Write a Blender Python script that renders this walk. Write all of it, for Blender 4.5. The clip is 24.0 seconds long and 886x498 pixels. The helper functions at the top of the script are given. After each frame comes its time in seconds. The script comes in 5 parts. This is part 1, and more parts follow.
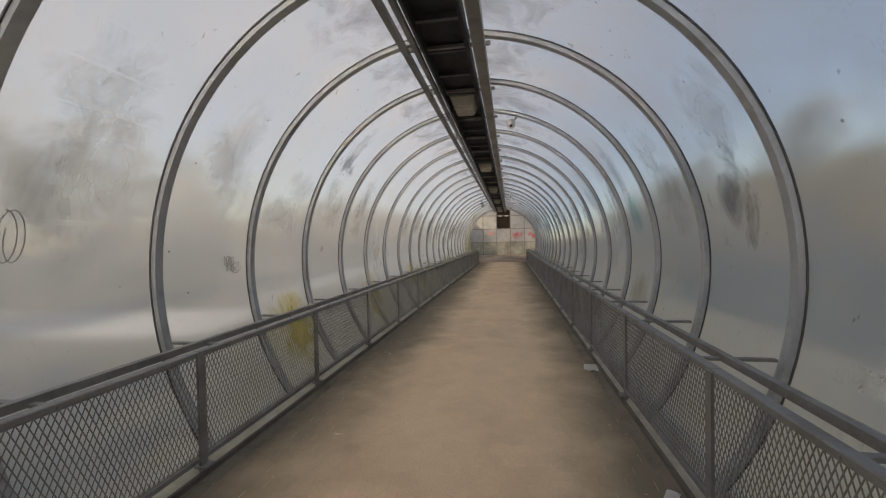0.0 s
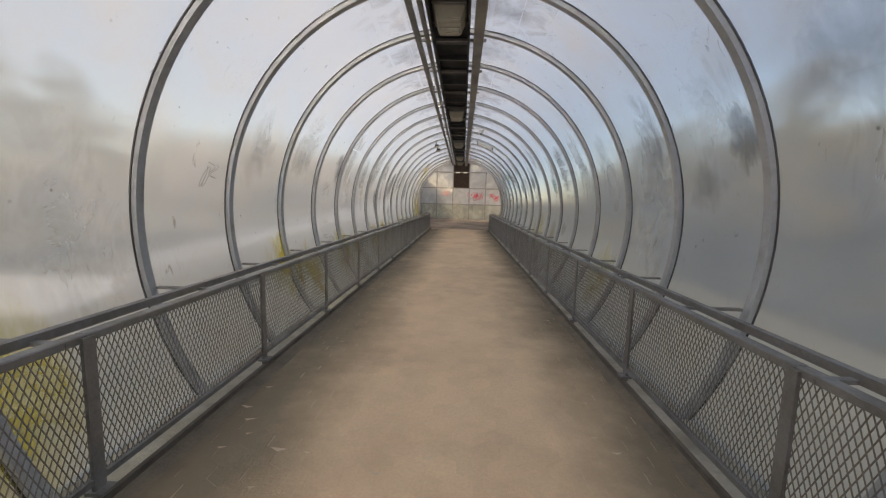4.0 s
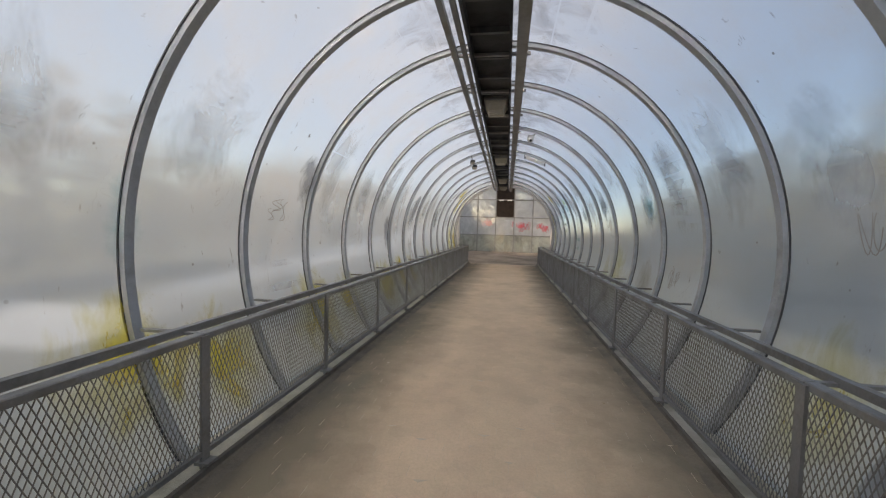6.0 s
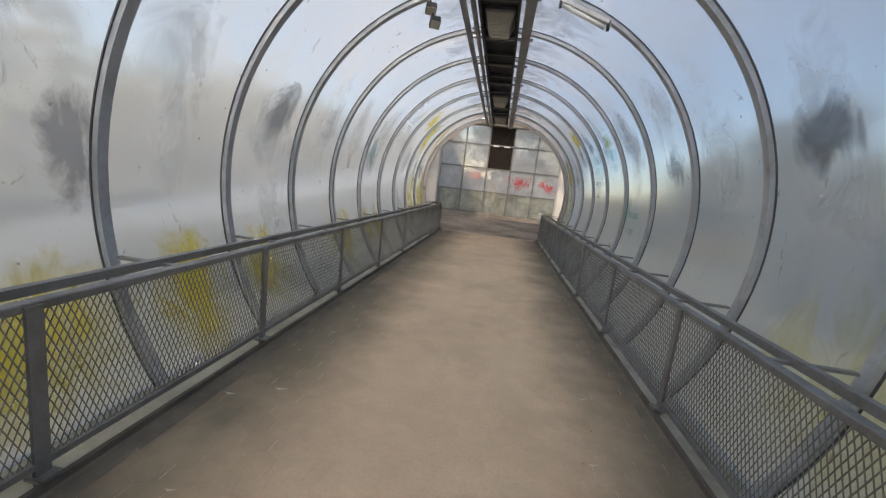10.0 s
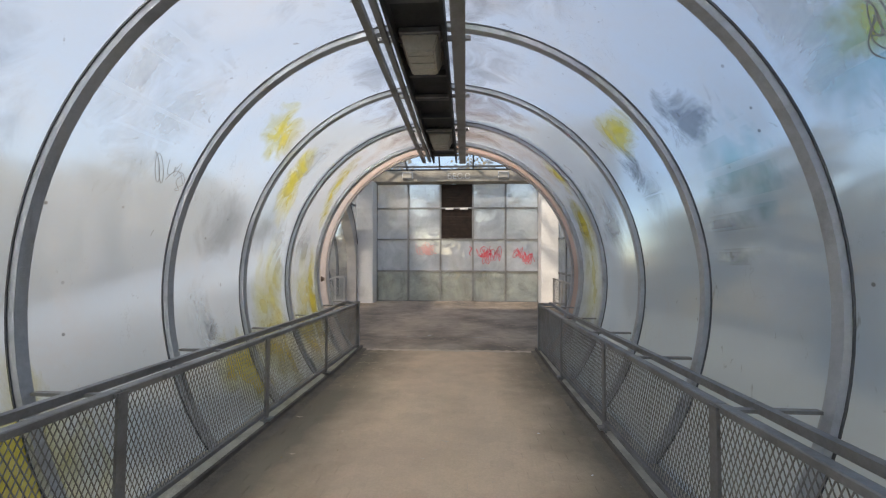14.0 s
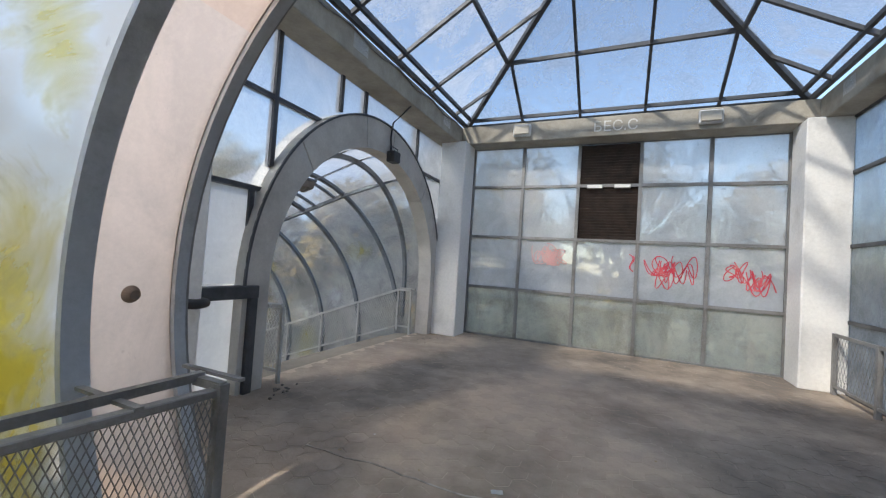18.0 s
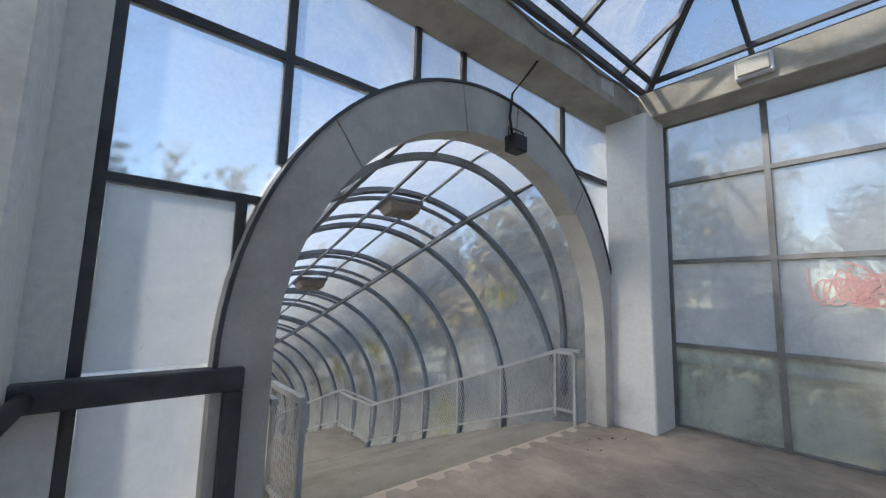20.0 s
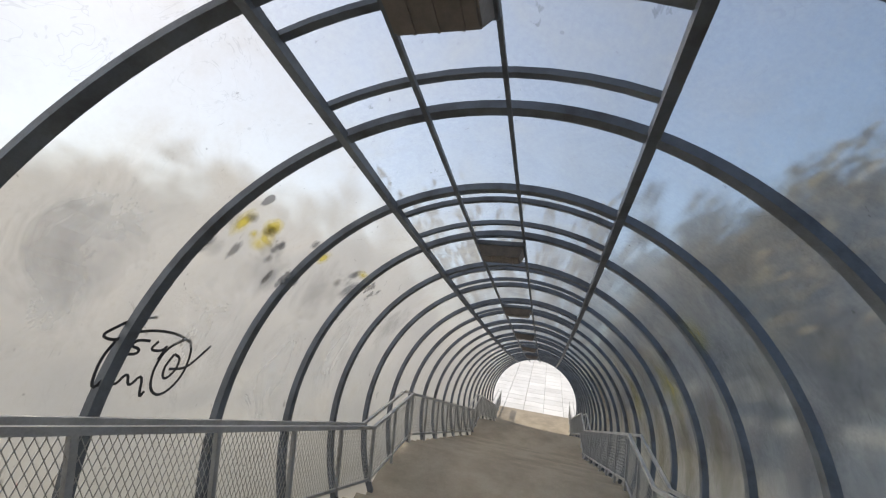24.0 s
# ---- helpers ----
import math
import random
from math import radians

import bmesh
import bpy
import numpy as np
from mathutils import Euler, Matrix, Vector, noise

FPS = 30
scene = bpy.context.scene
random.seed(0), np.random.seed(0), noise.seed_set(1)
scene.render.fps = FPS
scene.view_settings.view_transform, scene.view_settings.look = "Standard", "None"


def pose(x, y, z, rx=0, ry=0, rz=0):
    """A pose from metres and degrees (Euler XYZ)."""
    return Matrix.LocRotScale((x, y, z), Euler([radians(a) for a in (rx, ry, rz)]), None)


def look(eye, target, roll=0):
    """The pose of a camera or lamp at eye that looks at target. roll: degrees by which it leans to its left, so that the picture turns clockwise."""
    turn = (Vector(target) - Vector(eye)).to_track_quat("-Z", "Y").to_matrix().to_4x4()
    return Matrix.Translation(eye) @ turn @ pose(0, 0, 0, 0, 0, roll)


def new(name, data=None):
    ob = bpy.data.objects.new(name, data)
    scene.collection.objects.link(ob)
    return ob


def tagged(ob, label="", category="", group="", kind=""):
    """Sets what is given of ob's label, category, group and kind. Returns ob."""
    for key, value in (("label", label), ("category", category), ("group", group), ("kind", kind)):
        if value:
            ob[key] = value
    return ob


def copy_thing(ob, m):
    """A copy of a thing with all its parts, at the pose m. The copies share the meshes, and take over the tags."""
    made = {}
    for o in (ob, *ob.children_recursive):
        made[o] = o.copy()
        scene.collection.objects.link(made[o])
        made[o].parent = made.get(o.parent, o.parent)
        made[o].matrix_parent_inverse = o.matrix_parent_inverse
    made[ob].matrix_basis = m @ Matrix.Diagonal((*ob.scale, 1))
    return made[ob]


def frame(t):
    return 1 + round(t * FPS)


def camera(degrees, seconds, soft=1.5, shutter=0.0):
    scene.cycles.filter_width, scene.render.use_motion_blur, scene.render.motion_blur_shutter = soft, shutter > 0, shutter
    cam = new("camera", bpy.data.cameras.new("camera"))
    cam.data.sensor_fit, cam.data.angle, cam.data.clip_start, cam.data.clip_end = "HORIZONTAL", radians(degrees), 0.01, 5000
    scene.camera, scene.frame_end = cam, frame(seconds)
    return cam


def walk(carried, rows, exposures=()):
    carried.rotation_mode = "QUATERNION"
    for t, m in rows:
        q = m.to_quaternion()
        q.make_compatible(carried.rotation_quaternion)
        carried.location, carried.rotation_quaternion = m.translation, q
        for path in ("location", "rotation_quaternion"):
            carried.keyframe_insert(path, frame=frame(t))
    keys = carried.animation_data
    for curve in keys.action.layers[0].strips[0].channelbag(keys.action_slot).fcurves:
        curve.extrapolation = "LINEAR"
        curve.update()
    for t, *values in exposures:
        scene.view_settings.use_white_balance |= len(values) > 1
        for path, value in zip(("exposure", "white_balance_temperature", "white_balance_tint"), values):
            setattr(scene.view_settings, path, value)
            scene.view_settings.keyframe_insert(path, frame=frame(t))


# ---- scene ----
import itertools

cam = camera(96.5, 24.0, soft=1.2)
PATH = [
    (0, (0.569, -37.319, 2.730), (0.235, -35.350, 2.618), -1.40),
    (0.5, (0.463, -36.493, 2.744), (0.131, -34.526, 2.609), 2.52),
    (1, (0.379, -35.748, 2.716), (0.238, -33.758, 2.563), -0.84),
    (1.5, (0.275, -34.951, 2.647), (-0.042, -32.993, 2.394), 0.06),
    (2, (0.216, -34.188, 2.569), (0.259, -32.206, 2.305), 2.55),
    (2.5, (0.254, -33.454, 2.542), (0.136, -31.486, 2.207), 0.74),
    (3, (0.188, -32.667, 2.496), (0.061, -30.694, 2.193), 7.04),
    (3.5, (0.148, -31.927, 2.457), (0.042, -29.954, 2.150), 1.01),
    (5.5, (0.208, -28.804, 2.346), (0.140, -26.824, 2.076), 5.42),
    (6, (0.202, -28.011, 2.315), (-0.116, -26.043, 2.156), 1.38),
    (6.5, (0.186, -27.221, 2.302), (-0.078, -25.240, 2.213), 5.17),
    (7, (0.259, -26.446, 2.259), (0.003, -24.466, 2.147), 0.44),
    (7.5, (0.306, -25.669, 2.210), (0.103, -23.696, 1.956), 3.28),
    (8, (0.327, -24.901, 2.212), (0.300, -22.922, 1.919), 2.51),
    (8.5, (0.337, -24.106, 2.224), (-0.043, -22.150, 2.052), 2.04),
    (9, (0.334, -23.304, 2.275), (0.103, -21.323, 2.130), 5.18),
    (9.5, (0.298, -22.521, 2.195), (-0.149, -20.590, 1.928), 1.22),
    (10, (0.233, -21.733, 2.109), (-0.011, -19.788, 1.716), 6.51),
    (10.5, (0.205, -20.999, 2.095), (0.016, -19.048, 1.697), 0.34),
    (12.5, (0.453, -17.808, 2.059), (0.487, -15.858, 1.614), 6.58),
    (13, (0.446, -17.018, 2.011), (0.204, -15.044, 1.801), 4.80),
    (13.5, (0.385, -16.239, 1.958), (0.196, -14.251, 1.855), 7.46),
    (14, (0.356, -15.448, 1.938), (0.241, -13.451, 1.951), 0.09),
    (14.5, (0.254, -14.742, 1.925), (0.141, -12.745, 1.960), 2.47),
    (15, (0.138, -13.946, 1.901), (0.037, -11.948, 1.872), 0.87),
    (15.5, (0.144, -13.178, 1.854), (-0.033, -11.189, 1.746), 3.36),
    (16, (0.220, -12.434, 1.829), (0.630, -10.477, 1.787), 5.98),
    (16.5, (0.310, -11.627, 1.843), (0.144, -9.646, 2.060), 1.57),
    (17, (0.290, -10.801, 1.805), (-0.056, -8.841, 2.008), 5.03),
    (17.5, (0.319, -10.152, 1.725), (-0.076, -8.197, 1.866), 0.37),
    (18, (0.292, -9.362, 1.730), (-0.523, -7.537, 1.792), 3.79),
    (18.5, (0.198, -8.636, 1.715), (-0.642, -6.825, 1.833), 2.06),
    (19, (-0.005, -7.870, 1.696), (-1.287, -6.340, 1.824), 1.92),
    (19.5, (-0.365, -7.246, 1.771), (-1.771, -5.836, 1.964), 1.09),
    (21.5, (-1.715, -4.708, 1.814), (-3.590, -4.070, 2.093), 5.27),
    (22, (-2.138, -4.208, 1.823), (-4.052, -3.710, 2.118), 4.89),
    (22.5, (-2.520, -3.649, 1.860), (-4.500, -3.549, 2.128), 3.20),
    (23, (-2.989, -3.241, 1.888), (-4.918, -2.863, 2.260), 8.08),
    (23.5, (-3.413, -2.797, 1.853), (-5.346, -3.138, 2.232), 4.06),
    (24, (-3.781, -2.777, 1.772), (-5.703, -3.323, 1.849), 5.13),
]
walk(cam, [(t, look(eye, target, roll)) for t, eye, target, roll in PATH], [(0.0, 0.62, 9300, 19), (3.5, 0.90, 9200, 20), (6.5, 0.92, 8200, 17), (10.0, 0.96, 8000, 16), (14.0, 1.02, 7500, 15), (17.0, 1.08, 6900, 11), (19.0, 1.16, 6600, 11), (22.0, 0.90, 6600, 8), (24.0, 0.66, 7100, 11)])

# ---- world, sun ----
world = bpy.data.worlds.new("world")
scene.world = world
world.use_nodes = True
wn = world.node_tree
sky = wn.nodes.new("ShaderNodeTexSky")
sky.sky_type = "NISHITA"
sky.sun_disc = False
SUN_YAW, SUN_EL = 155.0, 42.0
sky.sun_elevation = radians(SUN_EL)
sky.sun_rotation = radians(-SUN_YAW)
sky.air_density, sky.dust_density, sky.ozone_density = 1.1, 0.5, 1.2
wn.links.new(sky.outputs[0], wn.nodes["Background"].inputs[0])
wn.nodes["Background"].inputs[1].default_value = 0.15
sun = new("sun", bpy.data.lights.new("sun", "SUN"))
sun.data.energy, sun.data.angle, sun.data.color = 3.1, radians(3.6), (1.0, 0.94, 0.84)
sd = Vector((-math.sin(radians(SUN_YAW)) * math.cos(radians(SUN_EL)), math.cos(radians(SUN_YAW)) * math.cos(radians(SUN_EL)), math.sin(radians(SUN_EL))))
sun.matrix_world = look(sd * 60, (0, 0, 0))


# ---- materials ----
def shader(name):
    m = bpy.data.materials.new(name)
    m.use_nodes = True
    nt = m.node_tree
    nt.nodes.clear()
    return m, nt, nt.nodes.new("ShaderNodeOutputMaterial")


def node(nt, kind, ins=(), operation="", use_clamp=False):
    n = nt.nodes.new(kind)
    if operation:
        n.operation = operation
    if use_clamp:
        n.use_clamp = True
    for k, v in dict(ins).items():
        if isinstance(v, bpy.types.NodeSocket):
            nt.links.new(v, n.inputs[k])
        else:
            n.inputs[k].default_value = v
    return n


def place_of(nt, scale=(1, 1, 1)):
    g = node(nt, "ShaderNodeNewGeometry")
    return node(nt, "ShaderNodeVectorMath", {0: g.outputs["Position"], 1: scale}, operation="MULTIPLY").outputs[0]


def noise_of(nt, scale, detail=6.0, rough=0.6, stretch=(1, 1, 1), dist=0.0):
    return node(nt, "ShaderNodeTexNoise", {"Vector": place_of(nt, stretch), "Scale": scale, "Detail": detail, "Roughness": rough, "Distortion": dist}).outputs[0]


def ramp(nt, fac, lo, hi, a=0.0, b=1.0):
    return node(nt, "ShaderNodeMapRange", {"Value": fac, "From Min": lo, "From Max": hi, "To Min": a, "To Max": b}).outputs[0]


def mixcol(nt, fac, a, b):
    n = nt.nodes.new("ShaderNodeMix")
    n.data_type = "RGBA"
    for k, v in ((0, fac), (6, a), (7, b)):
        if isinstance(v, bpy.types.NodeSocket):
            nt.links.new(v, n.inputs[k])
        else:
            n.inputs[k].default_value = v if k == 0 else (*v, 1)[:4]
    return n.outputs[2]


def surface(name, base, worn, rough=0.6, metal=0.0, coarse=1.2, fine=30.0, lo=0.45, hi=0.7, bump=0.15, piece=0.0, stretch=(1, 1, 1), silt_shade=None, gloss=0.5):
    """A worn opaque surface: base colour, a second colour in uneven stains, fine grain and relief."""
    m, nt, out = shader(name)
    stain = ramp(nt, noise_of(nt, coarse, 8, 0.65, stretch), lo, hi)
    grain = noise_of(nt, fine, 4, 0.7)
    col = mixcol(nt, stain, base, worn)
    col = mixcol(nt, ramp(nt, grain, 0.3, 0.7, 0.0, 0.35), col, tuple(c * 0.6 for c in base))
    # darker towards both railings: kerb silt, and the railing's shade painted in
    if silt_shade:
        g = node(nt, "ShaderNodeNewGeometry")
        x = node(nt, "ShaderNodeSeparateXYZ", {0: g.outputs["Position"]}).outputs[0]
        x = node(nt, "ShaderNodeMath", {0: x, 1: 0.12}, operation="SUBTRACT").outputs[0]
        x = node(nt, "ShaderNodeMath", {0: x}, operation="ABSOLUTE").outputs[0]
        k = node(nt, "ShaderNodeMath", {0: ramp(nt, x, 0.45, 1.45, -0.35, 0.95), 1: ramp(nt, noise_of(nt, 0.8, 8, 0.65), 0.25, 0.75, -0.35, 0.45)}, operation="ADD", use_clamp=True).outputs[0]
        col = mixcol(nt, k, col, silt_shade)
    if piece:
        info = node(nt, "ShaderNodeObjectInfo")
        isl = node(nt, "ShaderNodeNewGeometry")
        r = node(nt, "ShaderNodeMath", {0: info.outputs["Random"], 1: isl.outputs["Random Per Island"]}, operation="ADD")
        r = node(nt, "ShaderNodeMath", {0: r.outputs[0], 1: 1.0}, operation="MODULO")
        hsv = node(nt, "ShaderNodeHueSaturation", {"Color": col, "Value": ramp(nt, r.outputs[0], 0, 1, 1 - piece, 1 + piece)})
        col = hsv.outputs[0]
    b = node(nt, "ShaderNodeBump", {"Strength": bump, "Distance": 0.02, "Height": grain})
    p = node(nt, "ShaderNodeBsdfPrincipled", {"Base Color": col, "Metallic": metal, "Specular IOR Level": gloss, "Normal": b.outputs[0], "Roughness": ramp(nt, stain, 0, 1, rough, min(1, rough + 0.2))})
    nt.links.new(p.outputs[0], out.inputs[0])
    return m


def sheet_material(name, tint, clear, dirt, paint=None, amount=0.0, blur=0.13, direct=0.08, front=0.4, marks=1.0):
    """Milky polycarbonate, dusty and scratched; paint: a colour sprayed on in soft blots."""
    m, nt, out = shader(name)
    streak = noise_of(nt, 1.5, 9, 0.66, (1.0, 1.0, 0.8), 0.7)
    blot = noise_of(nt, 0.5, 5, 0.6, (1, 1, 1), 1.5)
    fine = noise_of(nt, 26, 6, 0.75)
    dust = node(nt, "ShaderNodeMath", {0: ramp(nt, streak, 0.36, 0.70), 1: ramp(nt, blot, 0.34, 0.66, 0.25, 1.0)}, operation="MULTIPLY").outputs[0]
    dust = node(nt, "ShaderNodeMath", {0: dust, 1: ramp(nt, fine, 0.3, 0.7, -0.14, 0.16)}, operation="ADD", use_clamp=True).outputs[0]
    # scratches: thin level lines of a stretched noise, kept to some places
    vein = noise_of(nt, 2.4, 3, 0.6, (1, 1, 0.55), 2.5)
    line = node(nt, "ShaderNodeMath", {0: vein, 1: 0.5}, operation="SUBTRACT").outputs[0]
    line = node(nt, "ShaderNodeMath", {0: line}, operation="ABSOLUTE").outputs[0]
    line = node(nt, "ShaderNodeMath", {0: ramp(nt, line, 0.003, 0.009, 0.28, 0.0), 1: ramp(nt, noise_of(nt, 0.9, 4, 0.6), 0.54, 0.62)}, operation="MULTIPLY", use_clamp=True).outputs[0]
    # specks of dirt
    cell = node(nt, "ShaderNodeTexVoronoi", {"Vector": place_of(nt), "Scale": 5.5, "Randomness": 1.0})
    speck = node(nt, "ShaderNodeMath", {0: ramp(nt, cell.outputs["Distance"], 0.05, 0.085, 1.0, 0.0), 1: ramp(nt, noise_of(nt, 1.1, 3, 0.6), 0.50, 0.58)}, operation="MULTIPLY", use_clamp=True).outputs[0]
    spots = ramp(nt, noise_of(nt, 6, 4, 0.6, (1.2, 1.2, 0.6), 1.0), 0.67, 0.72, 0.0, 0.75)
    mark = node(nt, "ShaderNodeMath", {0: line, 1: speck}, operation="MAXIMUM").outputs[0]
    mark = node(nt, "ShaderNodeMath", {0: mark, 1: spots}, operation="MAXIMUM").outputs[0]
    mark = node(nt, "ShaderNodeMath", {0: mark, 1: marks}, operation="MULTIPLY").outputs[0]
    col = mixcol(nt, dust, tint, dirt)
    col = mixcol(nt, mark, col, tuple(c * 0.35 for c in dirt))
    if paint:
        mask = ramp(nt, noise_of(nt, 0.8, 4, 0.55, (1, 1, 0.5), 0.4), 0.62 - amount, 0.75 - amount)
        col = mixcol(nt, mask, col, paint)
    tl = node(nt, "ShaderNodeBsdfTranslucent", {"Color": col})
    df = node(nt, "ShaderNodeBsdfDiffuse", {"Color": col})
    body = node(nt, "ShaderNodeMixShader", {0: front, 1: tl.outputs[0], 2: df.outputs[0]})
    tr = node(nt, "ShaderNodeBsdfTransparent", {"Color": (*[0.5 + 0.5 * c for c in tint], 1)})
    rf = node(nt, "ShaderNodeBsdfRefraction", {"Color": (*tint, 1), "Roughness": blur, "IOR": 1.12})
    thru = node(nt, "ShaderNodeMixShader", {0: 1 - direct, 1: tr.outputs[0], 2: rf.outputs[0]})
    f = node(nt, "ShaderNodeMath", {0: dust, 1: mark}, operation="MAXIMUM").outputs[0]
    see = ramp(nt, f, 0, 1, min(1.0, clear * 1.2), clear * 0.35)
    both = node(nt, "ShaderNodeMixShader", {0: see, 1: body.outputs[0], 2: thru.outputs[0]})
    gl = node(nt, "ShaderNodeBsdfGlossy", {"Roughness": 0.4})
    fr = node(nt, "ShaderNodeFresnel", {"IOR": 1.4})
    last = node(nt, "ShaderNodeMixShader", {0: ramp(nt, fr.outputs[0], 0, 1, 0, 0.3), 1: both.outputs[0], 2: gl.outputs[0]})
    nt.links.new(last.outputs[0], out.inputs[0])
    return m


STEEL = surface("grey_painted_steel", (0.28, 0.275, 0.27), (0.19, 0.175, 0.16), 0.45, 0.3, 2.5, 40)
RING_STEEL = surface("galvanised_ring_steel", (0.46, 0.48, 0.50), (0.31, 0.31, 0.31), 0.40, 0.3, 3.5, 25, 0.5, 0.72)
# stair rails: paler than STEEL, their sunlit look put into the colour
SUNLIT_RAIL = surface("sunlit_pale_rail_steel", (0.50, 0.50, 0.49), (0.34, 0.33, 0.31), 0.45, 0.1, 2.5, 40)
STAIR_STEEL = surface("blue_grey_steel", (0.18, 0.20, 0.225), (0.11, 0.11, 0.115), 0.45, 0.3, 3, 40)
DARK_STEEL = surface("dark_steel", (0.10, 0.105, 0.115), (0.06, 0.06, 0.06), 0.5, 0.3, 3, 40)
BLACK = surface("soot_black_tray", (0.035, 0.035, 0.038), (0.02, 0.02, 0.02), 0.7, 0.0, 3, 30)
PAVER = surface("worn_pink_paver", (0.70, 0.515, 0.355), (0.55, 0.405, 0.285), 0.85, 0.0, 0.9, 45, 0.42, 0.68, 0.3, 0.035, silt_shade=(0.20, 0.163, 0.115))
PAVER_GREY = surface("dusty_grey_paver", (0.49, 0.39, 0.30), (0.18, 0.15, 0.125), 0.85, 0.0, 0.5, 45, 0.40, 0.62, 0.35, 0.07)
GROUT = surface("sandy_joint", (0.62, 0.50, 0.38), (0.45, 0.36, 0.275), 0.95, 0, 2, 60)
LEDGE = surface("pale_ledge_concrete", (0.56, 0.52, 0.43), (0.33, 0.30, 0.24), 0.9, 0, 2.2, 30, 0.42, 0.66, 0.4)
EDGE = surface("rusty_edge_steel", (0.17, 0.145, 0.12), (0.11, 0.09, 0.07), 0.75, 0.1, 3, 35)
CONCRETE = surface("grey_concrete", (0.60, 0.575, 0.53), (0.42, 0.395, 0.36), 0.85, 0, 1.5, 30, 0.45, 0.7, 0.3)
WHITEWASH = surface("whitewashed_concrete", (0.88, 0.86, 0.82), (0.62, 0.59, 0.54), 0.8, 0, 1.2, 18, 0.55, 0.8, 0.25)
SHEET = sheet_material("milky_sheet", (0.60, 0.68, 0.74), 0.38, (0.60, 0.62, 0.635), blur=0.28, direct=0.03)
SHEET_MOUTH = sheet_material("whitened_mouth_sheet", (0.58, 0.63, 0.67), 0.34, (0.55, 0.55, 0.53), blur=0.4, marks=0.6, direct=0.0)
# stair sheets tinted by side: south copy coloured as sunlit, north copy grey
SHEET_SUNLIT = sheet_material("pale_sunlit_sheet", (0.66, 0.66, 0.655), 0.42, (0.50, 0.485, 0.46), blur=0.28, front=0.35)
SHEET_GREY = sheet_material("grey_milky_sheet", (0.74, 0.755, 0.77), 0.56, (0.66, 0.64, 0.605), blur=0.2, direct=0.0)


def film_material(name, colour, most=1.0, edge=1.0, body=0.25):
    """Sprayed paint on the outside of a sheet, thin and ragged towards its rim."""
    m, nt, out = shader(name)
    uv = node(nt, "ShaderNodeUVMap").outputs[0]
    d = node(nt, "ShaderNodeVectorMath", {0: uv, 1: (0.5, 0.5, 0.0)}, operation="DISTANCE").outputs["Value"]
    n = noise_of(nt, 2.6, 6, 0.65, (1, 1, 0.6), 0.8)
    f = node(nt, "ShaderNodeMath", {0: ramp(nt, d, 0.08, 0.5, 1.0, 0.0), 1: ramp(nt, n, 0.3, 0.72, 0.35, -0.75)}, operation="ADD", use_clamp=True).outputs[0]
    f = node(nt, "ShaderNodeMath", {0: f, 1: ramp(nt, d, 0.38, 0.5, 1.0, 0.0)}, operation="MULTIPLY", use_clamp=True).outputs[0]
    f = ramp(nt, f, 0.5 - 0.5 * edge, 0.5 + 0.5 * edge, 0.0, most)
    tl = node(nt, "ShaderNodeBsdfTranslucent", {"Color": (*colour, 1)})
    df = node(nt, "ShaderNodeBsdfDiffuse", {"Color": (*colour, 1)})
    tl = node(nt, "ShaderNodeMixShader", {0: 0.5, 1: tl.outputs[0], 2: df.outputs[0]})
    thin = node(nt, "ShaderNodeBsdfTransparent", {"Color": (*colour, 1)})
    tl = node(nt, "ShaderNodeMixShader", {0: body, 1: thin.outputs[0], 2: tl.outputs[0]})
    tr = node(nt, "ShaderNodeBsdfTransparent")
    x = node(nt, "ShaderNodeMixShader", {0: f, 1: tr.outputs[0], 2: tl.outputs[0]})
    nt.links.new(x.outputs[0], out.inputs[0])
    return m


YELLOW_FILM = film_material("yellow_spray_film", (1.0, 0.82, 0.14), 1.0, 0.9, 0.45)
OLIVE_FILM = film_material("olive_spray_film", (1.0, 0.90, 0.42), 0.75, 1.0, 0.45)
BROWN_FILM = film_material("brown_grime_film", (0.46, 0.38, 0.26), 0.6)
TEAL_FILM = film_material("teal_spray_film", (0.36, 0.72, 0.78), 0.7)
SALMON_FILM = film_material("salmon_spray_film", (0.97, 0.70, 0.54), 0.6)
GREY_FILM = film_material("grey_smear_film", (0.55, 0.55, 0.56), 0.6)
DUST_SHADE_FILM = film_material("crown_dust_shade_film", (0.52, 0.50, 0.515), 0.85, 1.0, 0.3)
GRIME_FILM = film_material("ragged_grime_film", (0.38, 0.39, 0.42), 0.8, 0.5)
PALE_FILM = film_material("pale_smear_film", (0.85, 0.85, 0.84), 0.5, 1.0, 0.9)
SHEET_CLEAR = sheet_material("crown_sheet", (0.64, 0.66, 0.68), 0.5, (0.5, 0.5, 0.48))
STAIR = surface("dusty_concrete_tread", (0.36, 0.31, 0.24), (0.22, 0.19, 0.15), 0.9, 0, 1.0, 25, 0.42, 0.7, 0.3)
GLAZING = sheet_material("dirty_glazing", (0.92, 0.93, 0.94), 0.5, (0.72, 0.73, 0.73), direct=0.45, front=0.35, marks=0.5)
SIDE_GLASS = sheet_material("bluish_side_glazing", (0.68, 0.725, 0.77), 0.62, (0.60, 0.62, 0.64), blur=0.22, direct=0.06, front=0.3, marks=0.4)
MILK_GLASS = sheet_material("whitened_glazing", (0.94, 0.94, 0.94), 0.30, (0.90, 0.90, 0.89), direct=0.3, front=0.1, marks=0.3)
GLAZING_LOW = sheet_material("thin_dirty_glazing", (0.92, 0.93, 0.85), 0.62, (0.66, 0.65, 0.58), blur=0.06, direct=0.95, front=0.3, marks=0.1)


